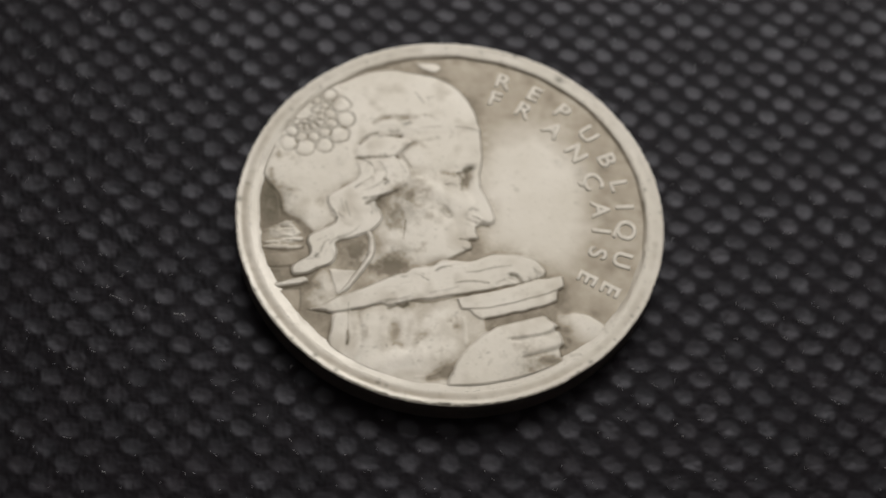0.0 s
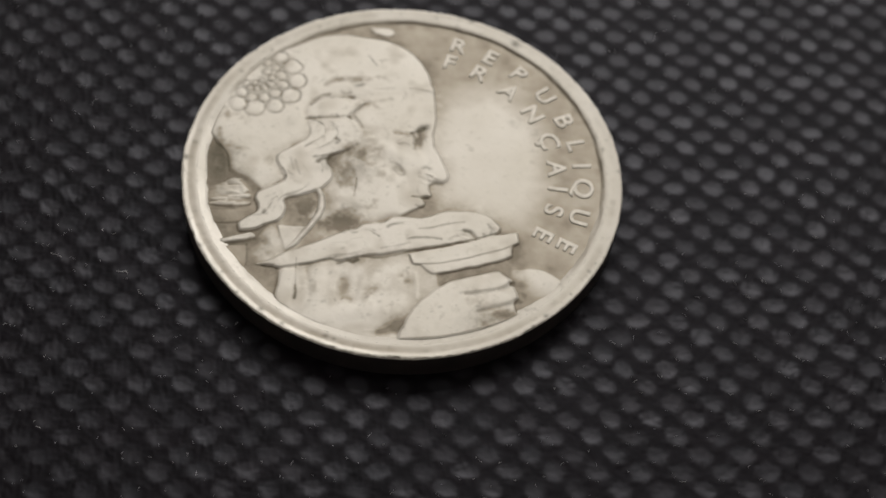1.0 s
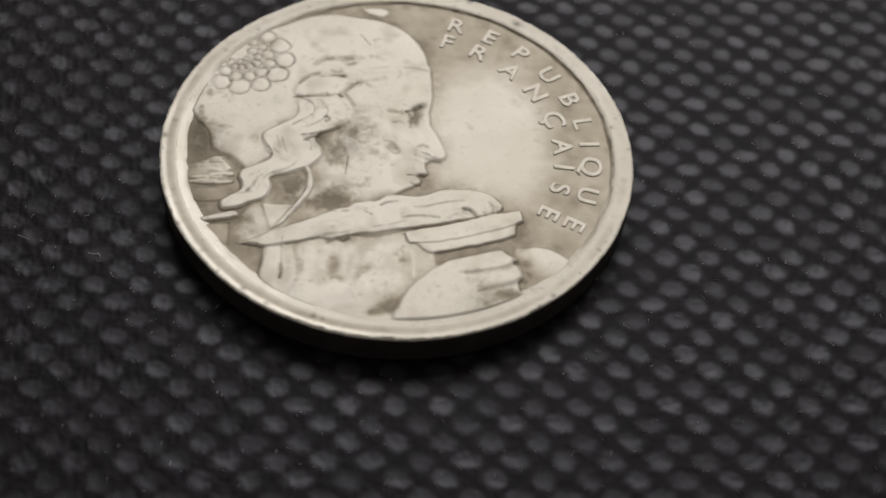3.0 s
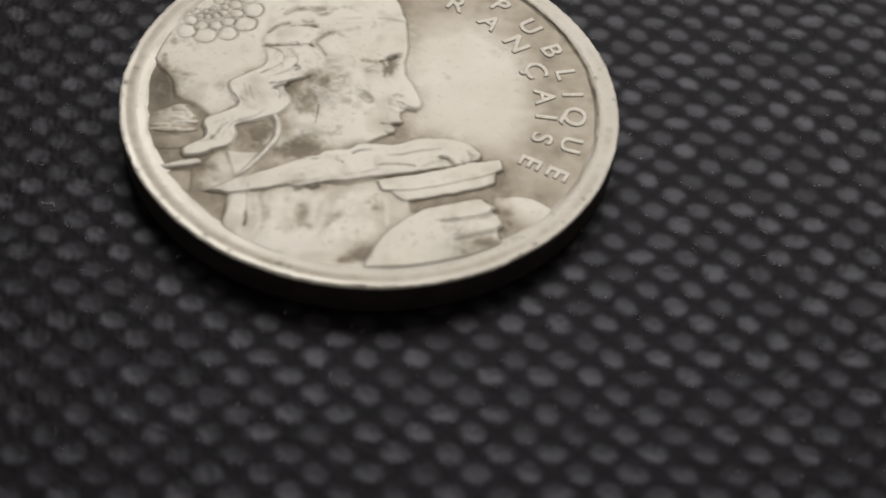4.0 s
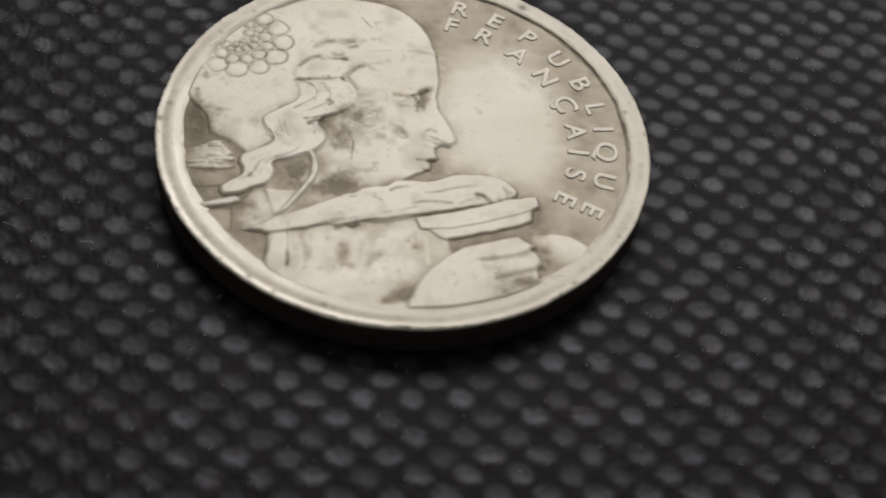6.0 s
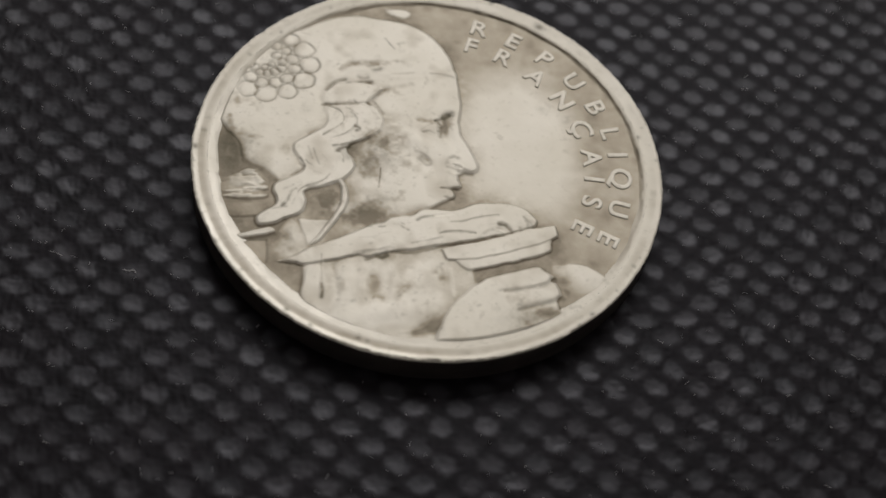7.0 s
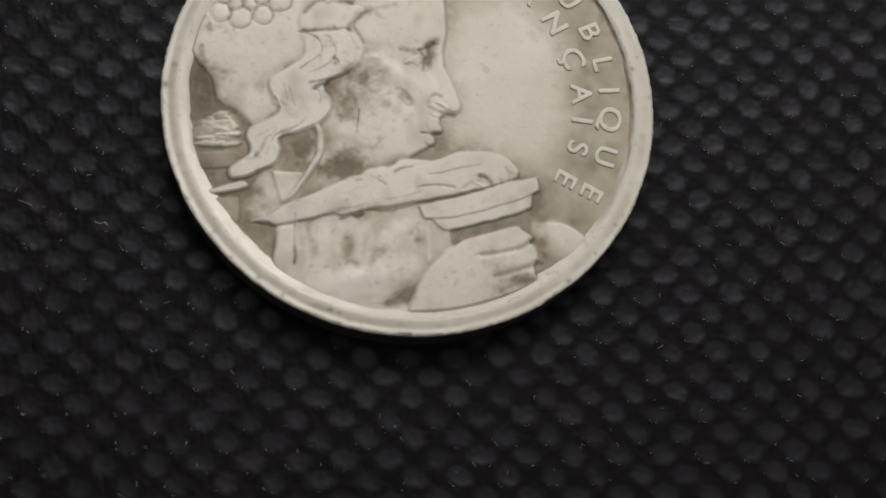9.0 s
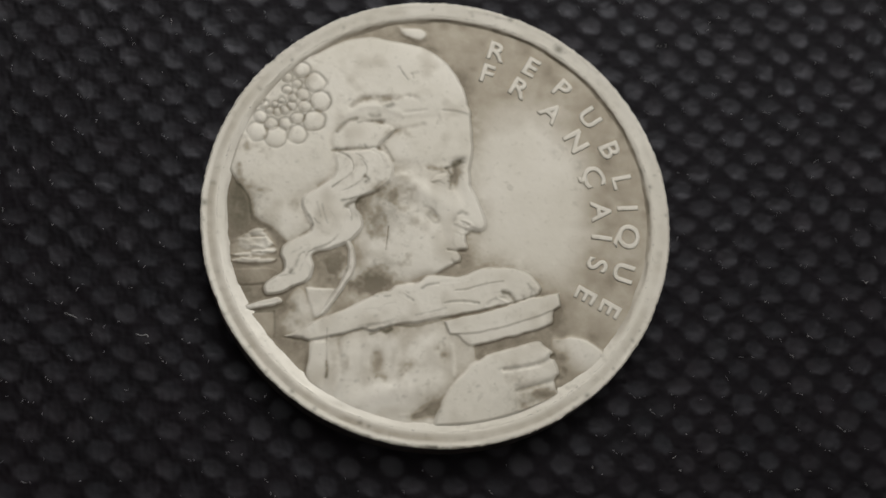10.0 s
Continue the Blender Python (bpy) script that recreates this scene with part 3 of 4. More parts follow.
# face
form([(1.71, 5.51), (1.77, 4.59), (1.77, 3.47), (1.64, 2.27), (1.70, 1.59), (2.02, 0.98), (2.25, 0.37), (2.45, -0.33), (2.39, -0.70), (2.09, -0.92), (1.69, -0.93), (1.43, -1.19), (1.45, -1.70), (1.08, -1.93), (1.16, -2.19), (1.11, -2.50),
      (0.70, -2.75), (-0.07, -3.28), (-1.07, -3.58), (-2.21, -3.53), (-3.12, -3.15), (-3.79, -2.27), (-4.3, -0.77), (-4.0, 0.92), (-3.2, 2.36), (-3.2, 3.92), (-2.6, 5.9), (0.0, 6.3), (1.5, 6.1)], -0.165, 0.22, 0.025, 1.1, moat=0.0)
# cap
form([(-6.97, 8.60), (-5.66, 9.32), (-4.77, 9.70), (-3.58, 9.89), (-2.38, 9.69), (-1.17, 9.49), (-0.42, 9.19), (0.34, 8.64), (1.00, 7.78), (1.46, 6.66), (1.64, 5.75), (1.62, 5.44), (1.35, 5.36), (-0.4, 5.25), (-2.32, 5.04), (-4.07, 4.65), (-5.0, 4.12), (-4.9, 3.17),
      (-5.0, 2.0), (-6.3, 0.75), (-7.15, 0.60), (-8.57, 0.48), (-9.70, 0.47), (-10.30, 1.11), (-10.85, 1.95), (-11.23, 2.62), (-11.04, 4.50), (-9.97, 6.45), (-8.58, 8.13)], -0.15, 0.24, 0.07, 1.6, moat=0.02, grain=(0.2, 1.6, 0.012, 75), rough=0.03)
melt([(-9.52, 0.48), (-8.72, 0.51), (-7.87, 0.60), (-7.17, 0.87), (-6.66, 1.20)], 0.75)
melt([(-3.99, 0.29), (-4.09, -0.77), (-3.93, -1.52), (-3.51, -2.41), (-2.79, -3.19), (-1.93, -3.61), (-0.93, -3.60)], 0.8)
# modelling of the face
swell(-3.2, -0.4, 0.75, 1.7, -0.085, 15)
swell(-2.0, 2.55, 1.0, 0.35, -0.05, 14)
swell(-0.2, 2.15, 0.9, 0.45, -0.05, 10)
swell(0.80, 2.10, 0.24, 0.70, -0.10, -8)
swell(0.95, 2.86, 0.26, 0.20, -0.10, 20)
swell(1.02, 1.35, 0.28, 0.85, -0.06, 22)
swell(-0.9, 1.25, 1.6, 0.36, 0.075, -32)
swell(-1.5, 0.55, 1.1, 0.35, -0.04, -35)
swell(-0.3, -0.1, 0.42, 0.20, -0.07, -45)
swell(-0.75, -1.7, 1.0, 0.9, 0.035)
swell(0.3, -1.3, 0.22, 0.9, -0.03, 10)
form([(0.72, -0.48), (0.87, -0.32), (1.13, -0.19), (1.42, -0.27), (1.68, -0.47), (1.74, -0.68), (1.39, -0.79), (0.99, -0.68)], -0.105, 0.14, 0.015, moat=0.03)
cut([(1.07, -0.37), (1.25, -0.43), (1.48, -0.54)], 0.07, 0.07, 0.40)
cut([(0.99, 0.02), (1.16, 0.12), (1.34, 0.04)], 0.04, 0.12, 0.35)
# dark line below the nose, its shadow painted in
cut([(1.33, -0.85), (1.68, -0.90), (2.03, -0.95)], 0.05, 0.09, 0.45)
form([(0.87, -0.90), (1.16, -0.92), (1.36, -1.12), (1.33, -1.49), (1.48, -1.73), (1.27, -1.91), (0.87, -1.87), (0.64, -1.57), (0.69, -1.15)], -0.115, 0.16, 0.01)
form([(0.70, -2.12), (0.95, -2.08), (1.10, -2.28), (1.04, -2.52), (0.75, -2.59), (0.55, -2.36)], -0.12, 0.13, 0.01)

cut([(0.41, -1.91), (0.81, -1.96), (1.27, -1.97)], 0.10, 0.06, 0.5)
cut([(0.9, -1.0), (1.15, -1.12), (1.5, -1.05)], 0.05, 0.07, 0.4)
cut([(0.55, -2.52), (0.85, -2.62), (1.05, -2.66)], 0.05, 0.08)
cut([(-2.28, 2.21), (-1.12, 2.41), (-0.24, 2.70), (0.64, 2.95), (1.17, 3.13)], 0.025, 0.2)
cut([(-0.1, 1.85), (0.25, 2.10), (0.55, 2.15)], -0.06, 0.09)
cut([(0.0, 2.3), (0.3, 2.38), (0.62, 2.3)], -0.04, 0.07)
# the eye's hollow is darkened to paint its deep shade
cut([(0.72, 2.68), (0.93, 2.85), (1.20, 2.98)], 0.07, 0.15, 0.95)
cut([(0.31, 2.51), (0.52, 2.58), (0.75, 2.68)], 0.07, 0.08, 0.75)
cut([(0.43, 2.42), (0.55, 1.92), (0.52, 1.39)], 0.06, 0.09, 0.30)
cut([(1.08, 2.13), (1.16, 1.95)], 0.02, 0.07, 0.35)
cut([(0.31, 1.79), (0.49, 1.80)], 0.04, 0.06, 0.40)
form([(-0.48, 1.76), (-0.24, 2.05), (0.05, 2.21), (0.34, 2.16), (0.43, 1.79), (0.37, 1.48), (0.14, 1.53), (-0.15, 1.61)], -0.135, 0.14, 0.01)
cut([(-0.42, 1.79), (-0.18, 1.86), (0.05, 1.90)], -0.035, 0.04)
cut([(-0.36, 1.67), (-0.07, 1.74), (0.23, 1.63)], 0.035, 0.05, 0.15)
cut([(0.30, 2.45), (0.50, 2.30), (0.62, 2.05)], 0.05, 0.07, 0.35)
cut([(-0.78, 0.38), (-0.35, 0.18), (-0.08, -0.35), (-0.30, -0.45), (-0.66, -0.05)], 0.035, 0.10, 0.28)
cut([(0.72, -0.55), (0.80, -0.22), (1.08, 0.02), (1.42, -0.02)], 0.03, 0.10, 0.22)
cut([(1.30, -0.45), (1.55, -0.62), (1.85, -0.72)], 0.03, 0.08, 0.35)
cut([(1.2, -0.55), (1.45, -0.62)], 0.05, 0.06, 0.5)
# headband and waves above the ear
cut([(-1.92, 5.51), (-1.30, 5.64), (-0.76, 5.73)], 0.03, 0.09, 0.15)
cut([(0.19, 5.74), (0.78, 5.70), (1.29, 5.59), (1.68, 5.48)], 0.04, 0.08, 0.18)
cut([(-0.08, 5.47), (0.01, 5.15), (-0.05, 4.93)], 0.02, 0.07, 0.15)
cut([(-2.32, 4.51), (-1.58, 4.70), (-0.85, 4.89)], 0.03, 0.14, 0.10)
cut([(-4.6, 5.75), (-4.10, 6.12), (-3.37, 6.34), (-2.33, 6.20)], 0.07, 0.17, 0.06)
cut([(-2.2, 6.3), (-1.7, 6.5), (-1.2, 6.35)], 0.04, 0.12, 0.05)
cut([(-5.0, 5.2), (-4.0, 5.75), (-3.0, 5.75), (-2.0, 5.45)], -0.04, 0.18)
form([(-5.56, 3.29), (-5.66, 3.94), (-5.24, 4.59), (-4.52, 5.04), (-3.49, 5.02), (-2.61, 4.81), (-2.31, 4.47), (-2.89, 3.84), (-3.3, 3.2), (-4.05, 3.0), (-4.92, 2.9)], -0.085, 0.24, 0.03, moat=0.07)
cut([(-5.33, 4.31), (-5.08, 4.64), (-4.73, 4.91), (-4.38, 5.05)], 0.07, 0.10, 0.40)
cut([(-4.29, 4.83), (-3.94, 4.91), (-3.56, 4.96)], 0.06, 0.08, 0.30)
cut([(-3.65, 5.27), (-3.45, 5.22), (-3.21, 5.26)], 0.05, 0.12, 0.35)
cut([(-5.57, 3.23), (-5.07, 3.28), (-4.49, 3.34), (-3.82, 3.40), (-3.18, 3.52)], 0.06, 0.07, 0.45)
cut([(-5.34, 3.30), (-5.10, 3.25), (-4.87, 3.29)], 0.06, 0.12, 0.55)
cut([(-3.92, 3.61), (-3.83, 3.49)], 0.03, 0.08, 0.45)
cut([(-2.32, 4.47), (-2.66, 4.08), (-2.95, 3.72), (-2.71, 3.29), (-2.44, 2.80)], 0.06, 0.08, 0.20)
cut([(-2.75, 5.83), (-2.60, 5.87), (-2.48, 5.94)], 0.05, 0.14, 0.55)
cut([(-3.82, 6.23), (-3.37, 6.18), (-2.87, 6.08)], 0.04, 0.12, 0.16)
# long wavy lock, in a shallow hollow of its own
cut([(-4.04, 2.30), (-4.45, 1.50), (-5.45, 0.85), (-6.00, 0.22), (-5.70, -0.38), (-5.26, -0.76), (-6.24, -1.46), (-7.07, -2.08), (-7.32, -2.98), (-7.99, -3.89), (-8.45, -4.26)], 0.085, 0.95)
form([(-5.49, 3.10), (-4.86, 3.26), (-4.05, 3.35), (-3.32, 3.51), (-2.64, 3.07), (-2.31, 2.30), (-2.56, 1.58), (-3.28, 1.02), (-3.99, 0.69), (-4.21, 0.28), (-3.92, -0.32), (-3.90, -0.92), (-4.46, -1.64), (-5.50, -2.12), (-6.34, -2.42), (-6.26, -3.10),
      (-6.49, -3.76), (-7.27, -4.16), (-7.81, -4.47), (-8.23, -4.60), (-8.70, -4.56), (-8.86, -4.07), (-8.54, -3.68), (-7.94, -3.25), (-7.93, -2.77), (-8.06, -2.36), (-7.91, -1.88), (-7.08, -1.43), (-6.58, -1.02), (-6.83, -0.34), (-7.08, 0.32),
      (-6.87, 0.79), (-6.03, 1.44), (-5.41, 2.08)], -0.075, 0.19, 0.055, 0.9, moat=0.02)
form([(-9.91, -5.17), (-9.55, -5.05), (-9.06, -4.86), (-8.57, -4.73), (-8.10, -4.60), (-7.81, -4.79), (-7.86, -5.02), (-8.30, -5.18), (-8.85, -5.29), (-9.45, -5.39), (-9.68, -5.37)], -0.15, 0.14, 0.02, moat=0.06)
cut([(-9.57, -5.22), (-9.05, -5.06), (-8.47, -4.96), (-8.04, -4.80)], 0.03, 0.05, 0.10)
cut([(-9.45, -5.48), (-8.90, -5.37), (-8.24, -5.24), (-7.80, -5.08)], 0.06, 0.07, 0.60)
cut([(-5.27, 3.18), (-4.86, 3.01), (-4.57, 2.71), (-4.47, 2.28), (-4.69, 1.87), (-5.06, 1.57), (-5.51, 1.22)], 0.085, 0.075, 0.30)
cut([(-4.05, 2.79), (-3.80, 2.40), (-3.83, 1.99), (-4.08, 1.61), (-4.53, 1.25), (-5.08, 0.99)], 0.075, 0.085, 0.28)
cut([(-4.34, 3.09), (-4.02, 2.92), (-3.75, 2.68)], 0.05, 0.06, 0.25)
cut([(-3.85, 1.87), (-3.68, 1.72), (-3.79, 1.56)], 0.09, 0.10, 0.60)
cut([(-4.86, 2.82), (-4.97, 2.44), (-5.19, 2.12)], 0.03, 0.06, 0.10)
cut([(-3.47, 3.26), (-3.11, 2.77), (-3.05, 2.21), (-3.33, 1.70)], 0.025, 0.10)
cut([(-4.98, 0.53), (-4.52, 0.61), (-4.00, 0.75), (-3.66, 0.89), (-3.20, 1.12)], 0.075, 0.09, 0.45)
cut([(-4.77, 0.20), (-4.57, 0.36), (-4.17, 0.53)], 0.13, 0.13, 0.85)
cut([(-4.65, 0.12), (-4.53, -0.18), (-4.50, -0.49)], 0.07, 0.06, 0.45)
cut([(-5.05, 0.16), (-4.93, -0.11), (-4.81, -0.35)], -0.05, 0.06)
cut([(-6.27, 0.42), (-6.17, 0.06), (-6.04, -0.36)], 0.05, 0.06, 0.30)
cut([(-6.00, 0.28), (-5.87, -0.23), (-5.69, -0.71)], 0.05, 0.06, 0.32)
cut([(-5.56, -0.10), (-5.36, -0.34), (-5.29, -0.58)], 0.03, 0.05, 0.14)
cut([(-6.67, -0.35), (-6.52, -0.62), (-6.46, -0.83)], 0.06, 0.06, 0.40)
cut([(-6.38, -0.50), (-6.26, -0.67), (-6.09, -0.76)], 0.05, 0.06, 0.25)
cut([(-7.09, -1.43), (-6.76, -1.20), (-6.45, -0.86)], 0.05, 0.05, 0.28)
cut([(-5.93, 0.62), (-5.56, 0.82), (-5.16, 0.95)], -0.03, 0.10)
cut([(-6.73, 0.68), (-6.42, 0.90), (-6.03, 1.10)], -0.02, 0.14)
cut([(-7.50, -3.40), (-7.26, -3.01), (-7.11, -2.62), (-6.86, -2.34)], 0.09, 0.09, 0.55)
cut([(-7.43, -2.33), (-7.18, -2.21), (-6.98, -2.08)], 0.05, 0.06, 0.25)
cut([(-8.02, -3.63), (-7.64, -3.53), (-7.28, -3.43)], 0.05, 0.06, 0.25)
cut([(-7.86, -4.24), (-7.39, -4.02), (-6.95, -3.86), (-6.65, -3.76)], -0.05, 0.07)
cut([(-8.53, -4.32), (-8.40, -4.08), (-8.21, -3.90)], 0.04, 0.09, 0.12)
cut([(-6.76, -2.82), (-6.56, -3.08), (-6.49, -3.49)], 0.035, 0.07, 0.12)
form([(-4.78, -1.67), (-4.53, -1.61), (-4.32, -2.14), (-4.25, -2.76), (-4.43, -3.45), (-4.75, -4.05), (-5.13, -4.65), (-5.59, -5.33), (-5.95, -5.63), (-6.14, -5.64), (-5.71, -4.96), (-5.26, -4.21), (-4.88, -3.52), (-4.67, -2.90), (-4.63, -2.24)], -0.105, 0.10, 0.02, 0.2, moat=0.0)
# strands along the lock
spine = spline([(-4.9, 3.15), (-3.9, 2.9), (-3.35, 2.35), (-3.9, 1.65), (-4.9, 1.0), (-5.45, 0.3), (-5.3, -0.6), (-5.6, -1.4), (-6.7, -2.0), (-7.15, -2.8), (-7.4, -3.6), (-8.4, -4.25)], False, 4)
across = np.gradient(spine, axis=0)
across = np.column_stack((-across[:, 1], across[:, 0])) / np.linalg.norm(across, axis=1)[:, None]
widths = np.interp(np.arange(len(spine)), (0, 6, 18, 26, 34, len(spine) - 1), (0.3, 0.75, 0.95, 0.85, 0.62, 0.25))
for k in range(5):
    first, count, side = rng.integers(0, len(spine) - 12), rng.integers(7, 16), rng.uniform(-0.85, 0.85)
    drift = np.linspace(0, rng.normal(0, 0.18), count)[:len(spine) - first]
    row = spine[first:first + count] + across[first:first + count] * ((side + drift) * widths[first:first + count])[:, None]
    cut([tuple(q) for q in row[::3]], rng.uniform(0.015, 0.045), rng.uniform(0.045, 0.085), rng.choice((0.0, 0.08, 0.25)))
# sheaf, dish and the gripping shape under it
form([(-7.72, -6.64), (-7.66, -6.61), (-7.20, -6.45), (-6.82, -6.24), (-6.52, -6.00), (-6.05, -5.75), (-5.42, -5.47), (-4.90, -5.20), (-3.88, -4.73), (-3.27, -4.36), (-2.57, -4.13), (-2.15, -3.85), (-1.15, -3.65), (-0.58, -3.33), (0.22, -3.24), (0.88, -3.28), (1.56, -3.05), (2.23, -2.79), (3.21, -2.70),
      (4.19, -2.84), (4.68, -3.07), (5.05, -3.51), (5.16, -3.98), (4.66, -4.38), (2.64, -4.97), (0.65, -5.45), (-0.09, -5.55), (-0.74, -5.75), (-2.06, -5.93), (-3.29, -6.31), (-3.85, -6.22), (-5.06, -6.56), (-5.66, -6.72), (-6.08, -6.82), (-6.49, -6.89), (-6.80, -6.78), (-7.19, -6.74)],
     -0.075, 0.13, 0.03, 0.9, moat=0.02, grain=(0.22, 0.9, 0.012, 76))
cut([(-0.87, -4.02), (-0.59, -3.83), (-0.08, -3.75)], 0.06, 0.07, 0.40)
cut([(0.81, -4.08), (1.38, -4.00), (1.84, -3.84), (2.42, -3.67), (3.22, -3.53)], 0.05, 0.06, 0.28)
cut([(0.24, -4.75), (0.64, -4.65), (1.27, -4.63), (1.95, -4.70)], 0.06, 0.07, 0.45)
cut([(-0.08, -3.72), (0.64, -3.58), (1.50, -3.41)], 0.018, 0.10)
cut([(1.95, -5.08), (2.24, -4.98), (2.41, -5.01)], 0.03, 0.06, 0.30)
cut([(3.22, -4.10), (3.51, -4.15), (3.73, -4.41), (3.87, -4.73)], 0.10, 0.11, 0.65)
cut([(2.93, -4.40), (3.27, -4.54), (3.50, -4.74), (3.61, -4.97)], -0.06, 0.08)
cut([(4.22, -4.30), (4.31, -4.51), (4.36, -4.68)], 0.06, 0.08, 0.45)
cut([(4.49, -3.64), (4.66, -3.93), (4.63, -4.26)], 0.05, 0.08, 0.25)
cut([(4.75, -3.90), (4.83, -4.07), (4.95, -4.25)], 0.04, 0.07, 0.20)
cut([(2.41, -4.74), (2.87, -4.43), (3.27, -4.36)], 0.04, 0.10, 0.12)
cut([(3.52, -2.86), (3.75, -2.91), (3.93, -2.94)], 0.03, 0.06, 0.30)
swell(3.35, -4.45, 0.55, 0.35, -0.05, 15)
cut([(-1.84, -4.28), (-1.58, -4.48), (-1.32, -4.65)], 0.03, 0.05, 0.45)
cut([(-1.75, -4.19), (-1.53, -4.30)], 0.03, 0.04, 0.30)
cut([(-3.34, -4.45), (-3.14, -4.50)], 0.04, 0.06, 0.45)
cut([(-2.77, -4.49), (-2.49, -4.45)], 0.03, 0.05, 0.35)
cut([(-6.77, -6.72), (-6.97, -6.79), (-7.47, -6.69)], 0.05, 0.06, 0.40)
cut([(3.21, -2.72), (3.6, -2.86), (4.1, -2.98)], -0.03, 0.06)
for k in range(9):
    x, share, run = rng.uniform(-4.5, 2.8), rng.uniform(0.15, 0.9), rng.uniform(0.5, 1.5)
    low_y, high_y = -5.45 + 0.27 * x, -3.55 + 0.33 * x - 0.02 * x * x
    y = low_y + share * (high_y - low_y)
    if x < -2 and k % 2:
        continue
    cut([(x, y), (x + run * 0.4, y + 0.10 * run + rng.normal(0, 0.05)), (x + run * 0.7, y + 0.17 * run + rng.normal(0, 0.05)), (x + run, y + 0.24 * run + rng.normal(0, 0.04))], rng.uniform(0.012, 0.032), rng.uniform(0.05, 0.09), rng.choice((0.0, 0.08, 0.22)))
# thin dark lines paint the shade along the sheaf's lower edge
for points in ([(-5.39, -6.60), (-4.84, -6.50), (-4.36, -6.34), (-3.87, -6.18), (-3.45, -6.03)], [(-3.44, -6.43), (-3.08, -6.30), (-2.63, -6.06), (-2.19, -5.93)], [(-2.19, -5.93), (-1.48, -5.97), (-0.92, -5.92), (-0.21, -5.70), (0.64, -5.38)], [(-7.74, -6.67), (-7.19, -6.76), (-6.49, -6.86)]):
    cut(points, 0.03, 0.07, 0.45)
cut([(-3.0, -6.1), (-2.7, -6.28), (-2.4, -6.15)], 0.06, 0.10, 0.7)
form([(0.95, -6.31), (2.06, -5.93), (3.49, -5.53), (4.93, -4.90), (5.74, -4.88), (5.79, -5.29), (5.70, -5.64), (5.06, -5.96), (4.19, -6.24), (3.19, -6.53), (2.20, -6.82), (1.54, -6.90), (1.26, -6.76), (1.06, -6.53)], -0.115, 0.11, 0.0, moat=0.01, grain=(0.3, 0.5, 0.01, 77))
form([(0.25, -5.66), (0.30, -5.64), (1.50, -5.30), (2.93, -4.91), (4.52, -4.36), (6.00, -4.02), (6.06, -4.04), (6.18, -4.66), (6.14, -4.76), (5.39, -5.16), (3.66, -5.77), (2.04, -6.22), (0.55, -6.36), (0.46, -6.30)], -0.055, 0.09, 0.01, moat=0.01)
form([(5.5, -6.5), (6.3, -6.25), (6.69, -6.18), (7.35, -6.28), (7.98, -6.64), (8.39, -7.06), (8.46, -7.64), (7.43, -8.68), (6.36, -9.27), (5.5, -8.6)], -0.255, 0.22, 0.03, 0.8, moat=0.0, slope=(0.030, 0.038))
form([(4.88, -6.46), (5.36, -6.71), (5.73, -7.11), (5.64, -7.31), (5.83, -7.51), (5.99, -7.88), (6.04, -8.22), (5.87, -8.49), (5.94, -8.97), (6.27, -9.28), (5.12, -10.44), (3.43, -11.17), (1.48, -11.63), (-0.04, -11.52), (-0.26, -10.89),
      (-0.24, -10.50), (-0.05, -10.02), (0.23, -9.48), (0.62, -8.79), (1.18, -8.20), (1.66, -7.71), (2.45, -7.20), (3.51, -6.88)], -0.10, 0.22, 0.05, 1.2, moat=0.02)
cut([(3.24, -8.07), (4.32, -7.90), (5.17, -7.67), (5.69, -7.28)], 0.11, 0.12, 0.3)
cut([(3.87, -9.11), (5.01, -8.77), (6.01, -8.43)], 0.11, 0.14, 0.3)
cut([(4.15, -9.84), (5.28, -9.47), (5.99, -9.28)], 0.09, 0.18, 0.2)
swell(4.9, -9.2, 1.1, 0.5, -0.07, 12)
swell(2.9, -8.6, 0.5, 0.9, -0.035, -20)

# cockade of round petals on the cap
CELLS = [(-7.31, 7.71, 0.41), (-6.55, 7.03, 0.48), (-6.25, 5.98, 0.48), (-6.54, 4.86, 0.50), (-7.36, 4.06, 0.44), (-8.51, 3.89, 0.53), (-9.44, 4.13, 0.47), (-8.00, 7.22, 0.23),
         (-7.46, 6.89, 0.23), (-7.14, 6.33, 0.29), (-7.06, 5.66, 0.29), (-7.42, 4.98, 0.32), (-8.05, 4.66, 0.32), (-8.74, 4.60, 0.31), (-9.31, 4.95, 0.31), (-9.10, 5.63, 0.21),
         (-8.83, 5.32, 0.18), (-8.45, 5.28, 0.19), (-8.05, 5.39, 0.21), (-7.74, 5.66, 0.23), (-7.69, 6.11, 0.21), (-7.97, 6.54, 0.21), (-9.31, 5.84, 0.15), (-8.58, 5.68, 0.15),
         (-8.24, 5.89, 0.15)]
swell(-7.9, 5.7, 1.35, 1.6, -0.02, -20)
form([(-9.16, 6.23), (-8.94, 6.69), (-8.57, 6.87), (-8.21, 6.73), (-8.14, 6.28), (-8.33, 5.89), (-8.64, 5.65), (-8.99, 5.79)], -0.125, 0.22, 0.0, rough=0.06)
cx, cy = -7.95, 5.75
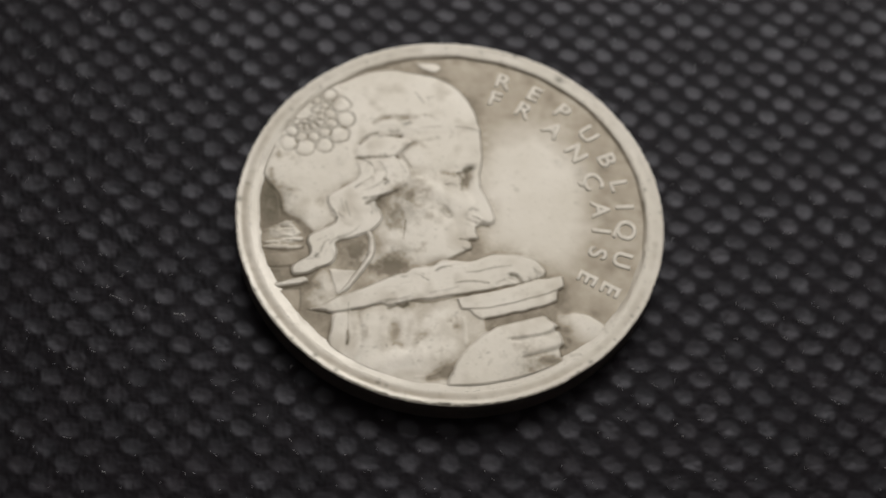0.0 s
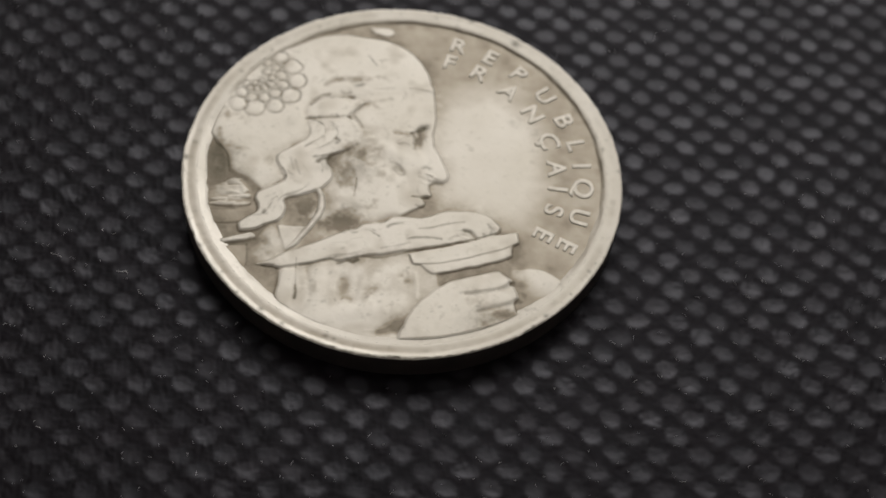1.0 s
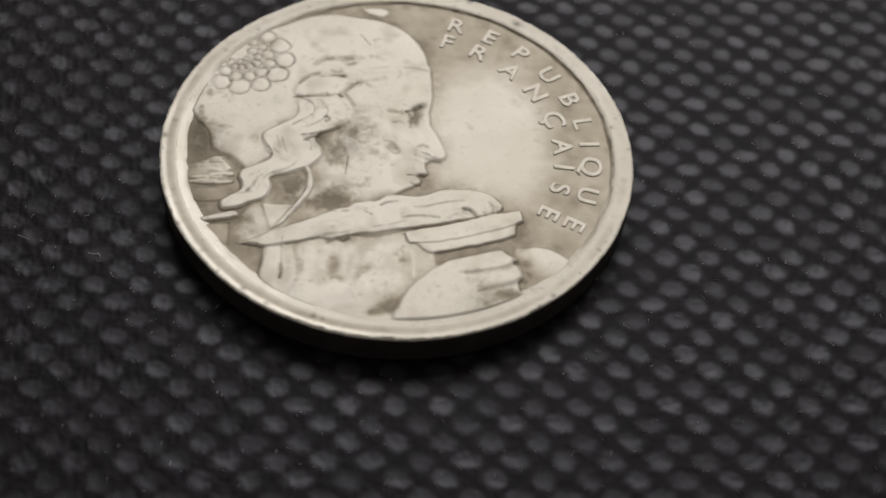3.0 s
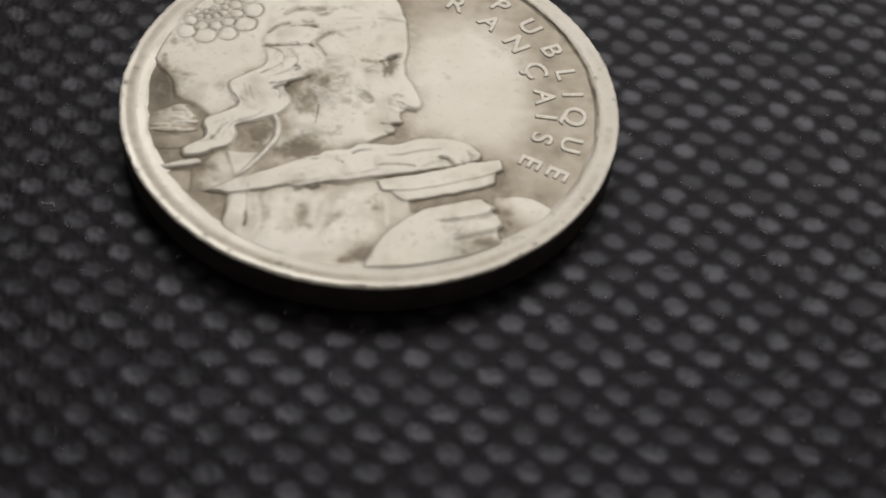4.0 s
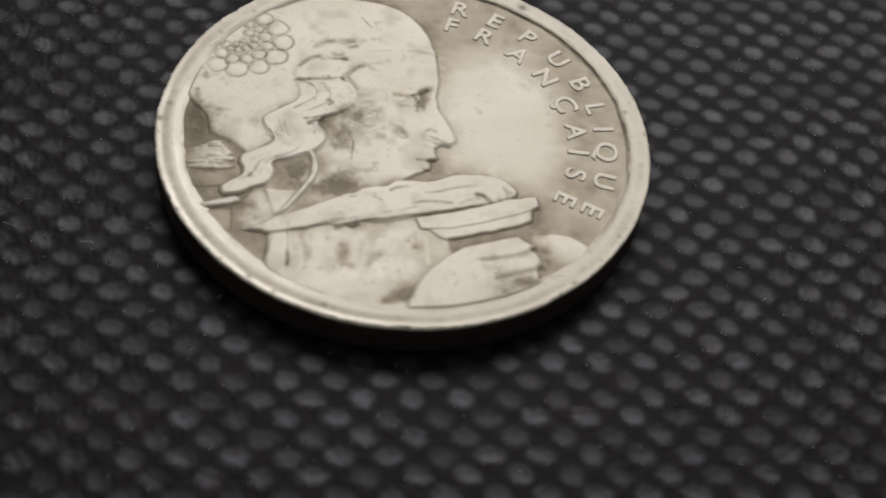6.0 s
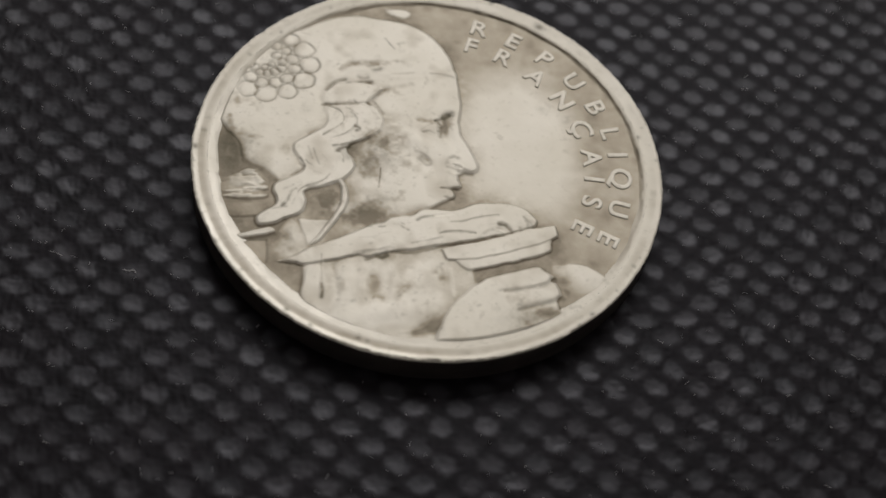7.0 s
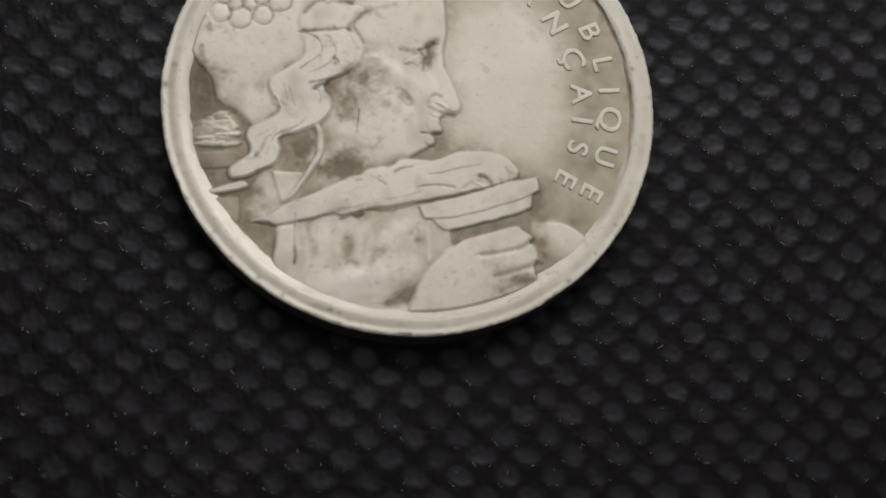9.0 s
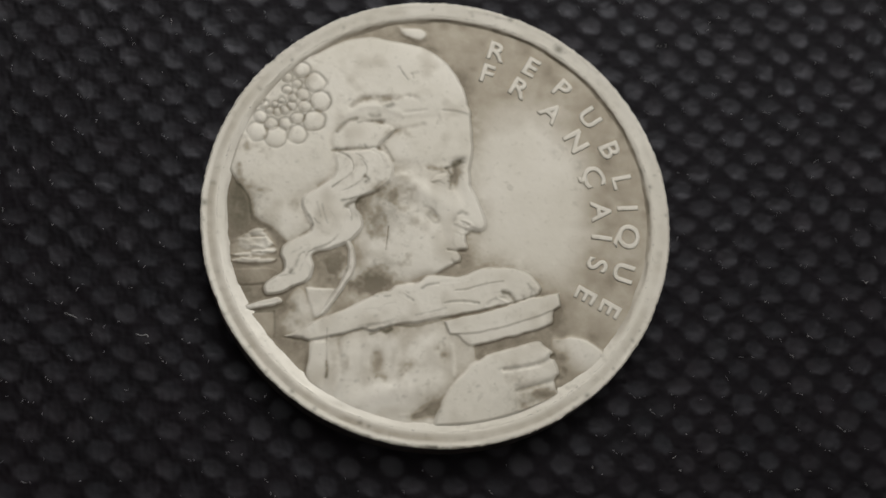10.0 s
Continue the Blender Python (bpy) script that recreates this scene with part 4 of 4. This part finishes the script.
for k, (x, y, r) in enumerate(CELLS):
    out = math.atan2(y - cy, x - cx)
    ring_of = []
    for q in range(10):
        b = 2 * math.pi * q / 10
        e, g = r * 1.06 * math.cos(b), r * (1.12 if r > 0.35 else 1.06) * math.sin(b)
        ring_of.append((x + e * math.cos(out) - g * math.sin(out), y + e * math.sin(out) + g * math.cos(out)))
    form(ring_of, -0.10 if r > 0.35 else -0.11, min(0.20, r * 0.75), 0.03, r, moat=0.05, groove=1.0, rough=0.05)
    w, d = inside(ring_of, rough=0.05)
    # a broken dark line follows each petal's crease
    SCRATCH_SHADE[w] = np.maximum(SCRATCH_SHADE[w], 0.36 * np.exp(-((d + 0.03) / 0.06) ** 2) * np.clip(0.8 + 0.6 * soft_noise(RX[w], RY[w], 0.5, 108), 0.2, 1))

# scratches and pits
for line, depth, width, dirt in [([(-2.62, -0.79), (-2.66, -1.33), (-2.74, -2.00)], 0.05, 0.045, 0.55), ([(-5.58, -6.21), (-5.59, -7.01)], 0.03, 0.03, 0.35), ([(-5.59, -7.01), (-5.55, -7.5), (-5.56, -7.9)], 0.03, 0.04, 0.25), ([(-5.56, -7.9), (-5.52, -8.3), (-5.57, -8.66)], 0.05, 0.09, 0.7),
                                 ([(-2.18, 8.12), (-1.93, 7.71), (-1.69, 7.39)], 0.03, 0.04, 0.5), ([(-1.5, 7.75), (-1.42, 7.5)], 0.03, 0.04, 0.35), ([(-2.03, -4.29), (-1.40, -4.66)], 0.02, 0.07, 0.12),
                                 ([(-10.2, 1.2), (-9.75, 0.5), (-9.55, -0.6)], 0.05, 0.07, 0.8)]:
    cut(line, depth, width, dirt)
# spots of dirt, group by group: the bust, the cheek, the sheaf, the cap, the grip
for x, y, r in ((-4.75, -7.56, 0.14), (-3.79, -7.07, 0.11), (-3.79, -6.99, 0.09), (-3.17, -7.37, 0.14), (-4.09, -8.82, 0.14), (-2.20, -8.99, 0.09), (-1.10, -8.29, 0.11), (-1.18, -8.74, 0.14), (-2.44, -8.06, 0.09), (0.07, -6.76, 0.14), (0.24, -6.56, 0.11), (-4.52, -6.89, 0.09), (-4.86, -6.64, 0.11), (-3.83, -7.82, 0.06), (-1.88, -8.48, 0.09), (-4.99, -5.69, 0.09)):
    cut([(x - 0.3 * r, y - 0.1 * r), (x + 0.4 * r, y + 0.2 * r)], 0.25 * r * 0.3, 0.62 * r, min(0.50, 0.16 + r))
for x, y, r in ((-4.66, -5.71, 0.09), (-4.16, -5.61, 0.09), (-3.20, -5.50, 0.11), (-0.92, -5.40, 0.06), (-1.66, -2.20, 0.09), (-2.22, -3.11, 0.06), (-2.69, -0.57, 0.11), (-2.56, 1.02, 0.17), (-2.12, 0.61, 0.14), (-2.84, 0.43, 0.14), (-3.55, -0.39, 0.17), (-3.70, -0.00, 0.11), (-1.91, -0.24, 0.11), (-1.52, -1.44, 0.14), (-0.95, -1.36, 0.09), (-0.66, -0.89, 0.11)):
    cut([(x - 0.3 * r, y - 0.1 * r), (x + 0.4 * r, y + 0.2 * r)], 0.25 * r * 0.3, 0.62 * r, min(0.50, 0.16 + r))
for x, y, r in ((-0.37, -1.31, 0.09), (-1.66, -1.81, 0.09), (-2.24, -1.71, 0.06), (-1.22, 3.04, 0.06), (-1.52, 3.97, 0.06), (-0.89, 2.83, 0.09), (-1.16, 0.10, 0.09), (0.43, 0.19, 0.06), (-4.76, 6.12, 0.11), (-5.85, 8.43, 0.09), (-4.08, 7.38, 0.06), (-4.16, 8.32, 0.06), (-3.19, 7.49, 0.06), (2.01, -9.37, 0.14), (1.90, -8.95, 0.11), (1.48, -9.25, 0.09)):
    cut([(x - 0.3 * r, y - 0.1 * r), (x + 0.4 * r, y + 0.2 * r)], 0.25 * r * 0.3, 0.62 * r, min(0.50, 0.16 + r))
for x, y, r in ((0.78, -9.63, 0.09), (0.03, -10.26, 0.14), (3.87, -8.82, 0.17), (4.73, -8.40, 0.06), (5.37, -9.01, 0.14), (4.05, -9.95, 0.14), (2.73, -10.34, 0.11), (3.03, -8.07, 0.17), (2.61, -7.79, 0.11), (7.38, -7.29, 0.14), (5.99, -6.54, 0.11), (5.19, -6.71, 0.09), (-8.68, 2.97, 0.14), (-7.37, 2.53, 0.11), (-8.74, 3.19, 0.09), (-9.77, 2.46, 0.06)):
    cut([(x - 0.3 * r, y - 0.1 * r), (x + 0.4 * r, y + 0.2 * r)], 0.25 * r * 0.3, 0.62 * r, min(0.50, 0.16 + r))
for x, y, r in ((-9.19, -1.86, 0.06), (-2.28, 1.13, 0.09), (-3.87, -3.31, 0.09)):
    cut([(x - 0.3 * r, y - 0.1 * r), (x + 0.4 * r, y + 0.2 * r)], 0.25 * r * 0.3, 0.62 * r, min(0.50, 0.16 + r))
for k in range(0, 170, 6):
    a, r = rng.uniform(0, 2 * math.pi), 10.6 * math.sqrt(rng.uniform())
    x, y = r * math.cos(a), r * math.sin(a)
    if k < 40:
        x, y = rng.normal(-1.5, 3.0), rng.normal(-7.6, 1.2)
    elif k < 105:
        x, y = rng.normal(-1.8, 1.4), rng.normal(-0.6, 1.5)
    elif k < 140:
        x, y = rng.normal(3.4, 1.2), rng.normal(-8.9, 1.0)
    elif k < 165:
        x, y = rng.normal(-4.0, 3.0), rng.normal(7.0, 1.2)
    if math.hypot(x, y) > 10.5 or (x > 2.2 and y > -2.3 and k % 4):
        continue
    s = rng.uniform(0.025, 0.075)
    cut([(x, y), (x + rng.normal(0, s), y + rng.normal(0, s))], rng.uniform(0.004, 0.016), s, rng.uniform(0.05, 0.6) ** 1.4)

# where dirt has stayed, in patches of its own; those by the eye paint its socket's shade
def stain(x, y, rx, ry, strength, turn=0.0):
    c, s = math.cos(radians(turn)), math.sin(radians(turn))
    u, v = RX - x, RY - y
    return strength * np.exp(-(((u * c + v * s) / rx) ** 2 + ((-u * s + v * c) / ry) ** 2))


GRIME_SHADE = np.zeros_like(H)
# on the cap and the hair
for args in [(0.95, 2.86, 0.22, 0.16, 0.9, 20), (-8, 5.8, 0.5, 0.5, 0.6, 0), (7.3, 3, 0.25, 0.25, 0.8, 0), (-6.4, 2.9, 0.25, 0.3, 0.5, 0), (6.1, 3.6, 0.35, 0.2, 0.6, -30)]:
    GRIME_SHADE = np.maximum(GRIME_SHADE, 0.6 * stain(*args))
# on the brow and behind the neck
for args in [(-2.2, 0.9, 0.6, 0.5, 0.4, 0), (0.75, 2, 0.22, 0.6, 0.3, -8)]:
    GRIME_SHADE = np.maximum(GRIME_SHADE, 0.6 * stain(*args))
# on the cheek and the lock
for args in [(-10.25, 0.2, 0.6, 1.35, 1.6, 10), (-10.1, -0.9, 0.5, 0.4, 1.3, 0), (-9.3, 0.3, 0.5, 0.8, 0.8, 20), (-9.2, -1, 0.8, 0.4, 0.5, 0), (-3.3, -0.2, 0.7, 1.1, 0.75, 10), (-0.5, 0, 0.45, 0.35, 0.3, 40), (-4.3, 0, 0.4, 0.4, 0.6, 0),
             (-0.42, 0.05, 0.5, 0.22, 0.4, -45), (-2.7, 0.3, 1.1, 1.3, 0.8, 0), (8.75, -0.3, 0.3, 0.5, 0.6, 0)]:
    GRIME_SHADE = np.maximum(GRIME_SHADE, 0.6 * stain(*args))
# on the neck
for args in [(-3.6, -3.4, 0.9, 0.8, 0.65, 30), (-5.3, -3.2, 0.6, 0.9, 0.7, 0), (-9.6, -4.6, 0.9, 0.7, 0.5, 0), (-3, -2.9, 0.9, 0.6, 0.6, 20)]:
    GRIME_SHADE = np.maximum(GRIME_SHADE, 0.6 * stain(*args))
# on the bust and the grip
for args in [(4.3, -9.6, 1.6, 0.7, 0.55, 10), (-7, -5.3, 0.8, 0.8, 0.35, 0), (8.1, -7.6, 0.8, 0.5, 0.3, 0), (-0.4, -10.3, 0.5, 0.3, 0.5, 0)]:
    GRIME_SHADE = np.maximum(GRIME_SHADE, 0.6 * stain(*args))
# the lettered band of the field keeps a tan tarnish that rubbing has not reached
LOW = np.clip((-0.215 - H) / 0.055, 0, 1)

# old olive dirt packed against the rim behind the neck
SCRATCH_SHADE = np.maximum(SCRATCH_SHADE, stain(-10.25, -0.1, 0.62, 1.0, 0.8, 8) * np.clip(0.75 + 0.5 * soft_noise(RX, RY, 0.4, 111) + 0.3 * soft_noise(RX, RY, 0.15, 112), 0, 1))
# rubbing keeps what stands proud bright; hollows beside raised forms keep tan tarnish in uneven patches, and WIDE and
# NARROW paint crevice shade over it from the height
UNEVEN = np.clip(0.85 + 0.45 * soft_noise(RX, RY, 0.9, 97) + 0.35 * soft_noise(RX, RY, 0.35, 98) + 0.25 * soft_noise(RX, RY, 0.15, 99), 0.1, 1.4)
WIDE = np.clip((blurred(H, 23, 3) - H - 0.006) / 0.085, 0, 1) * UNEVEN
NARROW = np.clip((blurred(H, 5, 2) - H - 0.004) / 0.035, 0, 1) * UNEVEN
# the middle of the bare field is rubbed bright
BARE = np.clip((4.75 - np.hypot((RX - 4.2) * 1.05, (RY - 1.2) * 0.75) + 0.5 * soft_noise(RX, RY, 1.5, 91) + 0.2 * soft_noise(RX, RY, 0.5, 92)) / 1.9, 0, 1)
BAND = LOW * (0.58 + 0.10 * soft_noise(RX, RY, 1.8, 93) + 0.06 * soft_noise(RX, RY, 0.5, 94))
PETALS = np.exp(-(((RX + 7.95) / 2.1) ** 2 + ((RY - 5.75) / 2.4) ** 2) ** 3)
WORN = 0.26 * (1 - BARE) * np.clip(soft_noise(RX, RY, 1.3, 101) + 0.6 * soft_noise(RX, RY, 0.5, 102) - 0.15, 0, 1)
FOLDS = np.exp(-(((RX + 2.2) / 3.2) ** 2 + ((RY + 8.0) / 1.6) ** 2) ** 2) * np.clip(0.10 + 0.9 * soft_noise(RX * 0.9 + RY * 0.35, (RY - 0.4 * RX) * 0.55, 0.55, 103) + 0.5 * soft_noise(RX, RY, 0.3, 104), 0, 0.9)
BROWN = np.zeros_like(H)
# on the cap and the hair
for args in [(-6.53, 8.23, 0.3, 0.2, 0.3, 0), (-3, 6.3, 1.5, 0.3, 0.5, 8), (-7.6, 8.2, 1.2, 0.5, 0.4, 40), (-2, 4.4, 1.4, 0.4, 0.35, -10), (-9.6, 3, 1, 0.9, 0.38, 0), (-9.92, 3.17, 0.28, 0.55, 0.6, 0), (-9.19, 7.06, 0.22, 0.5, 0.5, 0),
             (-8.14, 8.09, 0.4, 0.2, 0.5, 0)]:
    BROWN = np.maximum(BROWN, stain(*args))
# on the brow and behind the neck
# the patch at (0.9, 2.2) paints the shadow running down from the eye
for args in [(-8.88, 0.93, 0.5, 0.28, 0.42, 0), (-9.5, 2.01, 0.22, 0.4, 0.4, 0), (-8.01, 2.13, 0.3, 0.2, 0.3, 0), (-9.99, 1.44, 0.25, 0.4, 0.45, 0), (-7.22, 2.54, 0.25, 0.2, 0.3, 0), (-2.4, 1.2, 1.2, 0.9, 0.6, -20), (-8.64, 0.48, 0.6, 0.28, 0.4, 0),
             (-2.56, 0.81, 0.55, 0.4, 0.6, 0), (0.9, 2.2, 0.32, 0.8, 0.75, -5), (-0.1, 2.45, 0.7, 0.22, 0.6, -12), (-4.3, 2.2, 0.4, 0.8, 0.4, -20), (-10.24, 2.04, 0.28, 0.5, 0.7, 0)]:
    BROWN = np.maximum(BROWN, stain(*args))
# on the cheek and the lock
for args in [(-10.2, 0.1, 0.8, 1.5, 0.95, 0), (-3.2, -0.6, 0.7, 1.2, 0.5, 0), (-1.6, -0.2, 1, 1.3, 0.36, 30), (-9.35, -0, 0.42, 0.6, 0.5, 0), (-7.37, 0.26, 0.28, 0.5, 0.42, 0), (-1.68, -0.23, 0.5, 0.4, 0.5, 0), (-3.4, -1.05, 0.5, 0.5, 0.55, 0)]:
    BROWN = np.maximum(BROWN, stain(*args))
# on the neck
for args in [(2.37, -2.66, 0.9, 0.22, 0.4, 20), (5.24, -4.06, 0.6, 0.25, 0.35, -30), (-5.2, -3, 0.75, 1, 0.75, 10), (-3.3, -3.5, 1.5, 0.6, 0.8, 25), (-1.8, -2.7, 1.2, 0.6, 0.5, 20), (-9.4, -4.6, 1.1, 0.9, 0.4, 0)]:
    BROWN = np.maximum(BROWN, stain(*args))
# on the bust and the grip
for args in [(4.7, -9.5, 1.5, 0.6, 0.52, 12), (-7.3, -5.3, 0.8, 1, 0.5, 0), (-4.65, -8.26, 0.55, 0.9, 0.28, 0), (-3.37, -7.29, 0.3, 0.8, 0.32, -12), (-2.76, -8.58, 0.65, 0.45, 0.36, 0), (-1.55, -7.98, 0.35, 0.9, 0.38, -38), (0.27, -7.13, 0.45, 0.7, 0.52, 0),
             (-5.18, -7.34, 0.25, 1.2, 0.18, 0), (-0.31, -9.43, 0.5, 0.55, 0.3, 0), (-1.08, -10.48, 0.6, 0.22, 0.45, 0), (6.2, -7.6, 0.4, 1, 0.3, 0), (3.6, -8.6, 1.2, 0.9, 0.27, 10)]:
    BROWN = np.maximum(BROWN, stain(*args))
PATCHY = 0.5 * soft_noise(RX, RY, 0.75, 105) + 0.35 * soft_noise(RX, RY, 0.36, 106) + 0.25 * soft_noise(RX, RY, 0.17, 107)
BROWN = 0.62 * np.clip((0.95 * PATCHY + 1.5 * BROWN - 0.28) / 0.80, 0, 1) * np.clip(3 * BROWN, 0, 1)
TARNISH_SHADE = np.clip(BROWN + BAND * (1 - 0.92 * BARE) + 0.46 * WIDE * (1 - 0.3 * LOW) + (0.04 + 0.30 * PETALS) * NARROW + WORN + 0.2 * FOLDS, 0, 1)
H = blurred(H, 1, 1)
CAP = np.clip(1.6 - np.abs(np.degrees(np.arctan2(RY, RX)) - 146) / 18, 0, 1)
CAP = np.maximum(CAP, 0.7 * np.clip(1.8 - np.abs(np.degrees(np.arctan2(RY, RX)) + 90) / 35, 0, 1))
H = np.minimum(H, 0.30 - (0.55 - 0.12 * CAP) * np.clip((RR - 10.35) / 0.6, 0, 1))  # everything sinks towards the foot of the rim

ok = RR < 10.95
idx = -np.ones(H.shape, int)
keep_v = np.zeros(H.shape, bool)
cells_ok = ok[:-1, :-1] & ok[1:, :-1] & ok[:-1, 1:] & ok[1:, 1:]
for dj in (0, 1):
    for di in (0, 1):
        keep_v[dj:H.shape[0] - 1 + dj, di:H.shape[1] - 1 + di] |= cells_ok
idx[keep_v] = np.arange(keep_v.sum())
H = 0.02 + H * RELIEF
H = np.minimum(H, -0.012)
H += (0.0018 * soft_noise(RX, RY, 0.3, 95) + 0.0012 * soft_noise(RX, RY, 0.14, 96))

verts = np.column_stack((RX[keep_v], RY[keep_v], H[keep_v] + LIFT)) * MM
quads = np.stack((idx[:-1, :-1], idx[:-1, 1:], idx[1:, 1:], idx[1:, :-1]), -1)[cells_ok]
me = mesh_from("relief", verts, quads, METAL_FACE)
values_on(me, "grime", GRIME_SHADE[keep_v])
values_on(me, "scratch", SCRATCH_SHADE[keep_v])
values_on(me, "tarnish", TARNISH_SHADE[keep_v])
relief = new("relief", me)
relief.parent = coin
tagged(relief, "worn raised relief with dirt and painted shade in its hollows")


# raised lettering in two arcs
def letter_mesh(char, tall):
    cu = bpy.data.curves.new("letter", "FONT")
    cu.body, cu.size, cu.extrude, cu.offset, cu.bevel_depth, cu.bevel_resolution, cu.resolution_u = char, 1.0, 0.010, -0.014, 0.044, 3, 4
    ob = new("letter", cu)
    me = bpy.data.meshes.new_from_object(ob.evaluated_get(bpy.context.evaluated_depsgraph_get()))
    bpy.data.objects.remove(ob)
    bpy.data.curves.remove(cu)
    co = np.empty(len(me.vertices) * 3, np.float32)
    me.vertices.foreach_get("co", co)
    co = co.reshape(-1, 3)
    base = 0.0 if char in "\u00c7Q" else co[:, 1].min()
    cap = 0.69 if char in "\u00c7Q" else co[:, 1].max() - base
    co[:, 0] -= (co[:, 0].min() + co[:, 0].max()) / 2
    co[:, 1] -= base + cap / 2
    co[:, :2] *= tall / cap * MM
    co[:, 0] *= 1.08
    co[:, 0] += 0.018 * MM * soft_noise(co[:, 0] / MM, co[:, 1] / MM, 0.22, 120 + ord(char) % 50)
    co[:, 1] += 0.018 * MM * soft_noise(co[:, 0] / MM, co[:, 1] / MM, 0.22, 171 + ord(char) % 50)
    co[:, 2] *= 0.95 * MM
    me.vertices.foreach_set("co", co.ravel())
    me.materials.append(METAL)
    shade(me)
    me.update()
    return me


scene.view_layers[0].update()
for word, radius, tall, angles in [("REPUBLIQUE", 9.90, 1.08, (71.5, 60.0, 48.2, 35.9, 23.8, 13.0, 4.6, -4.4, -16.0, -28.1)), ("FRAN\u00c7AISE", 8.50, 1.08, (72.3, 59.4, 45.1, 31.3, 17.1, 3.8, -5.9, -16.0, -28.0))]:
    for char, angle in zip(word, angles):
        ob = new("letter", letter_mesh(char, tall))
        ob.parent = coin
        a = radians(angle)
        ob.matrix_local = pose((radius * math.cos(a) - 0.07) * MM, (radius * math.sin(a) - 0.11) * MM, (LIFT - 0.142) * MM, 0, 0, angle - 90)

# ---------------------------------------------------------------- lint on the fabric
LINT, lt, lp = material("pale_lint")
lp.inputs["Base Color"].default_value = (0.36, 0.35, 0.34, 1)
lp.inputs["Roughness"].default_value = 0.6


def lint(points, radius):
    cu = bpy.data.curves.new("lint", "CURVE")
    cu.dimensions, cu.bevel_depth, cu.bevel_resolution, cu.use_fill_caps = "3D", radius * MM, 1, True
    sp = cu.splines.new("POLY")
    pts = spline(points, False, 5)
    sp.points.add(len(pts) - 1)
    for q, p in zip(sp.points, pts):
        q.co = (*(p * MM), 1)
    ob = new("lint_source", cu)
    me = bpy.data.meshes.new_from_object(ob.evaluated_get(bpy.context.evaluated_depsgraph_get()))
    bpy.data.objects.remove(ob)
    me.materials.append(LINT)
    shade(me)
    ob = new("lint_fibre", me)
    return tagged(ob, "short pale lint fibre lying on black fabric", "lint", "lint fibres")


lint([(9.84, -6.95, 0.08), (9.86, -6.7, 0.25), (9.82, -6.4, 0.5), (9.80, -6.25, 0.75)], 0.018)
lint([(-15.0, -6.35, 0.12), (-14.75, -6.42, 0.16), (-14.5, -6.38, 0.14), (-14.4, -6.5, 0.1)], 0.02)
# this thin pale one stands in for a glint on the cloth
lint([(-18.6, -5.35, 0.1), (-18.2, -5.50, 0.15), (-17.95, -5.62, 0.1)], 0.011)


# loose ends of fibre, too many to count; most are pale stand-ins for glints on the dots
r2 = np.random.default_rng(31)
bm = bmesh.new()
inverse = np.linalg.inv(np.array((DOT_A, DOT_B)).T)
for n in range(1700):
    x, y, turn, run = r2.uniform(-27, 27), r2.uniform(-20, 22), r2.uniform(0, math.pi), r2.uniform(0.05, 0.26)
    if n % 5:
        # move it to the near rim of the closest dot, where it paints a glint
        here = np.array(stretched(np.array(x), np.array(y)))
        cell = np.round(inverse @ (here - DOT_0))
        spot = DOT_0 + cell[0] * DOT_A + cell[1] * DOT_B
        side = r2.normal(radians(238), 0.5)
        x, y = x + spot[0] - here[0] + 0.56 * math.cos(side), y + spot[1] - here[1] + 0.50 * math.sin(side)
        turn, run = side + math.pi / 2 + r2.normal(0, 0.5), r2.uniform(0.04, 0.16)
    if math.hypot(x, y) < 12.6:
        continue
    ca, sa, wide = math.cos(turn), math.sin(turn), r2.uniform(0.006, 0.012)
    z0 = float(cloth_height(np.array([[x]]), np.array([[y]]))[0][0, 0]) + 0.012
    lift = (0.0, r2.uniform(0.02, 0.07), r2.uniform(0.0, 0.05))
    rows = []
    for k, along in enumerate((-0.5, 0.05, 0.5)):
        bend = (0.0, r2.normal(0, 0.03), 0.0)[k]
        px, py, pz = x + along * run * ca - bend * sa, y + along * run * sa + bend * ca, z0 + lift[k]
        rows.append([bm.verts.new(((px - sa * wide * e) * MM, (py + ca * wide * e) * MM, (pz + wide * f) * MM)) for e, f in ((-1, -0.6), (1, -0.6), (0, 1))])
    for p0, p1 in zip(rows[:-1], rows[1:]):
        for k in range(3):
            bm.faces.new((p0[k], p0[(k + 1) % 3], p1[(k + 1) % 3], p1[k]))
    bm.faces.new(rows[0][::-1])
    bm.faces.new(rows[-1])
GLINT, gt, gp = material("fibre_glint")
gt.links.new(mixed(gt, ramp(gt, noise_at(gt, 300, 2), 0.35, 0.65), (0.24, 0.24, 0.27), (0.62, 0.60, 0.58)), gp.inputs["Base Color"])
gp.inputs["Roughness"].default_value = 0.45
tagged(part("fibres_and_glints", bm, GLINT), "short loose fibre ends and painted glints scattered over black fabric", "fibres", kind="stuff")
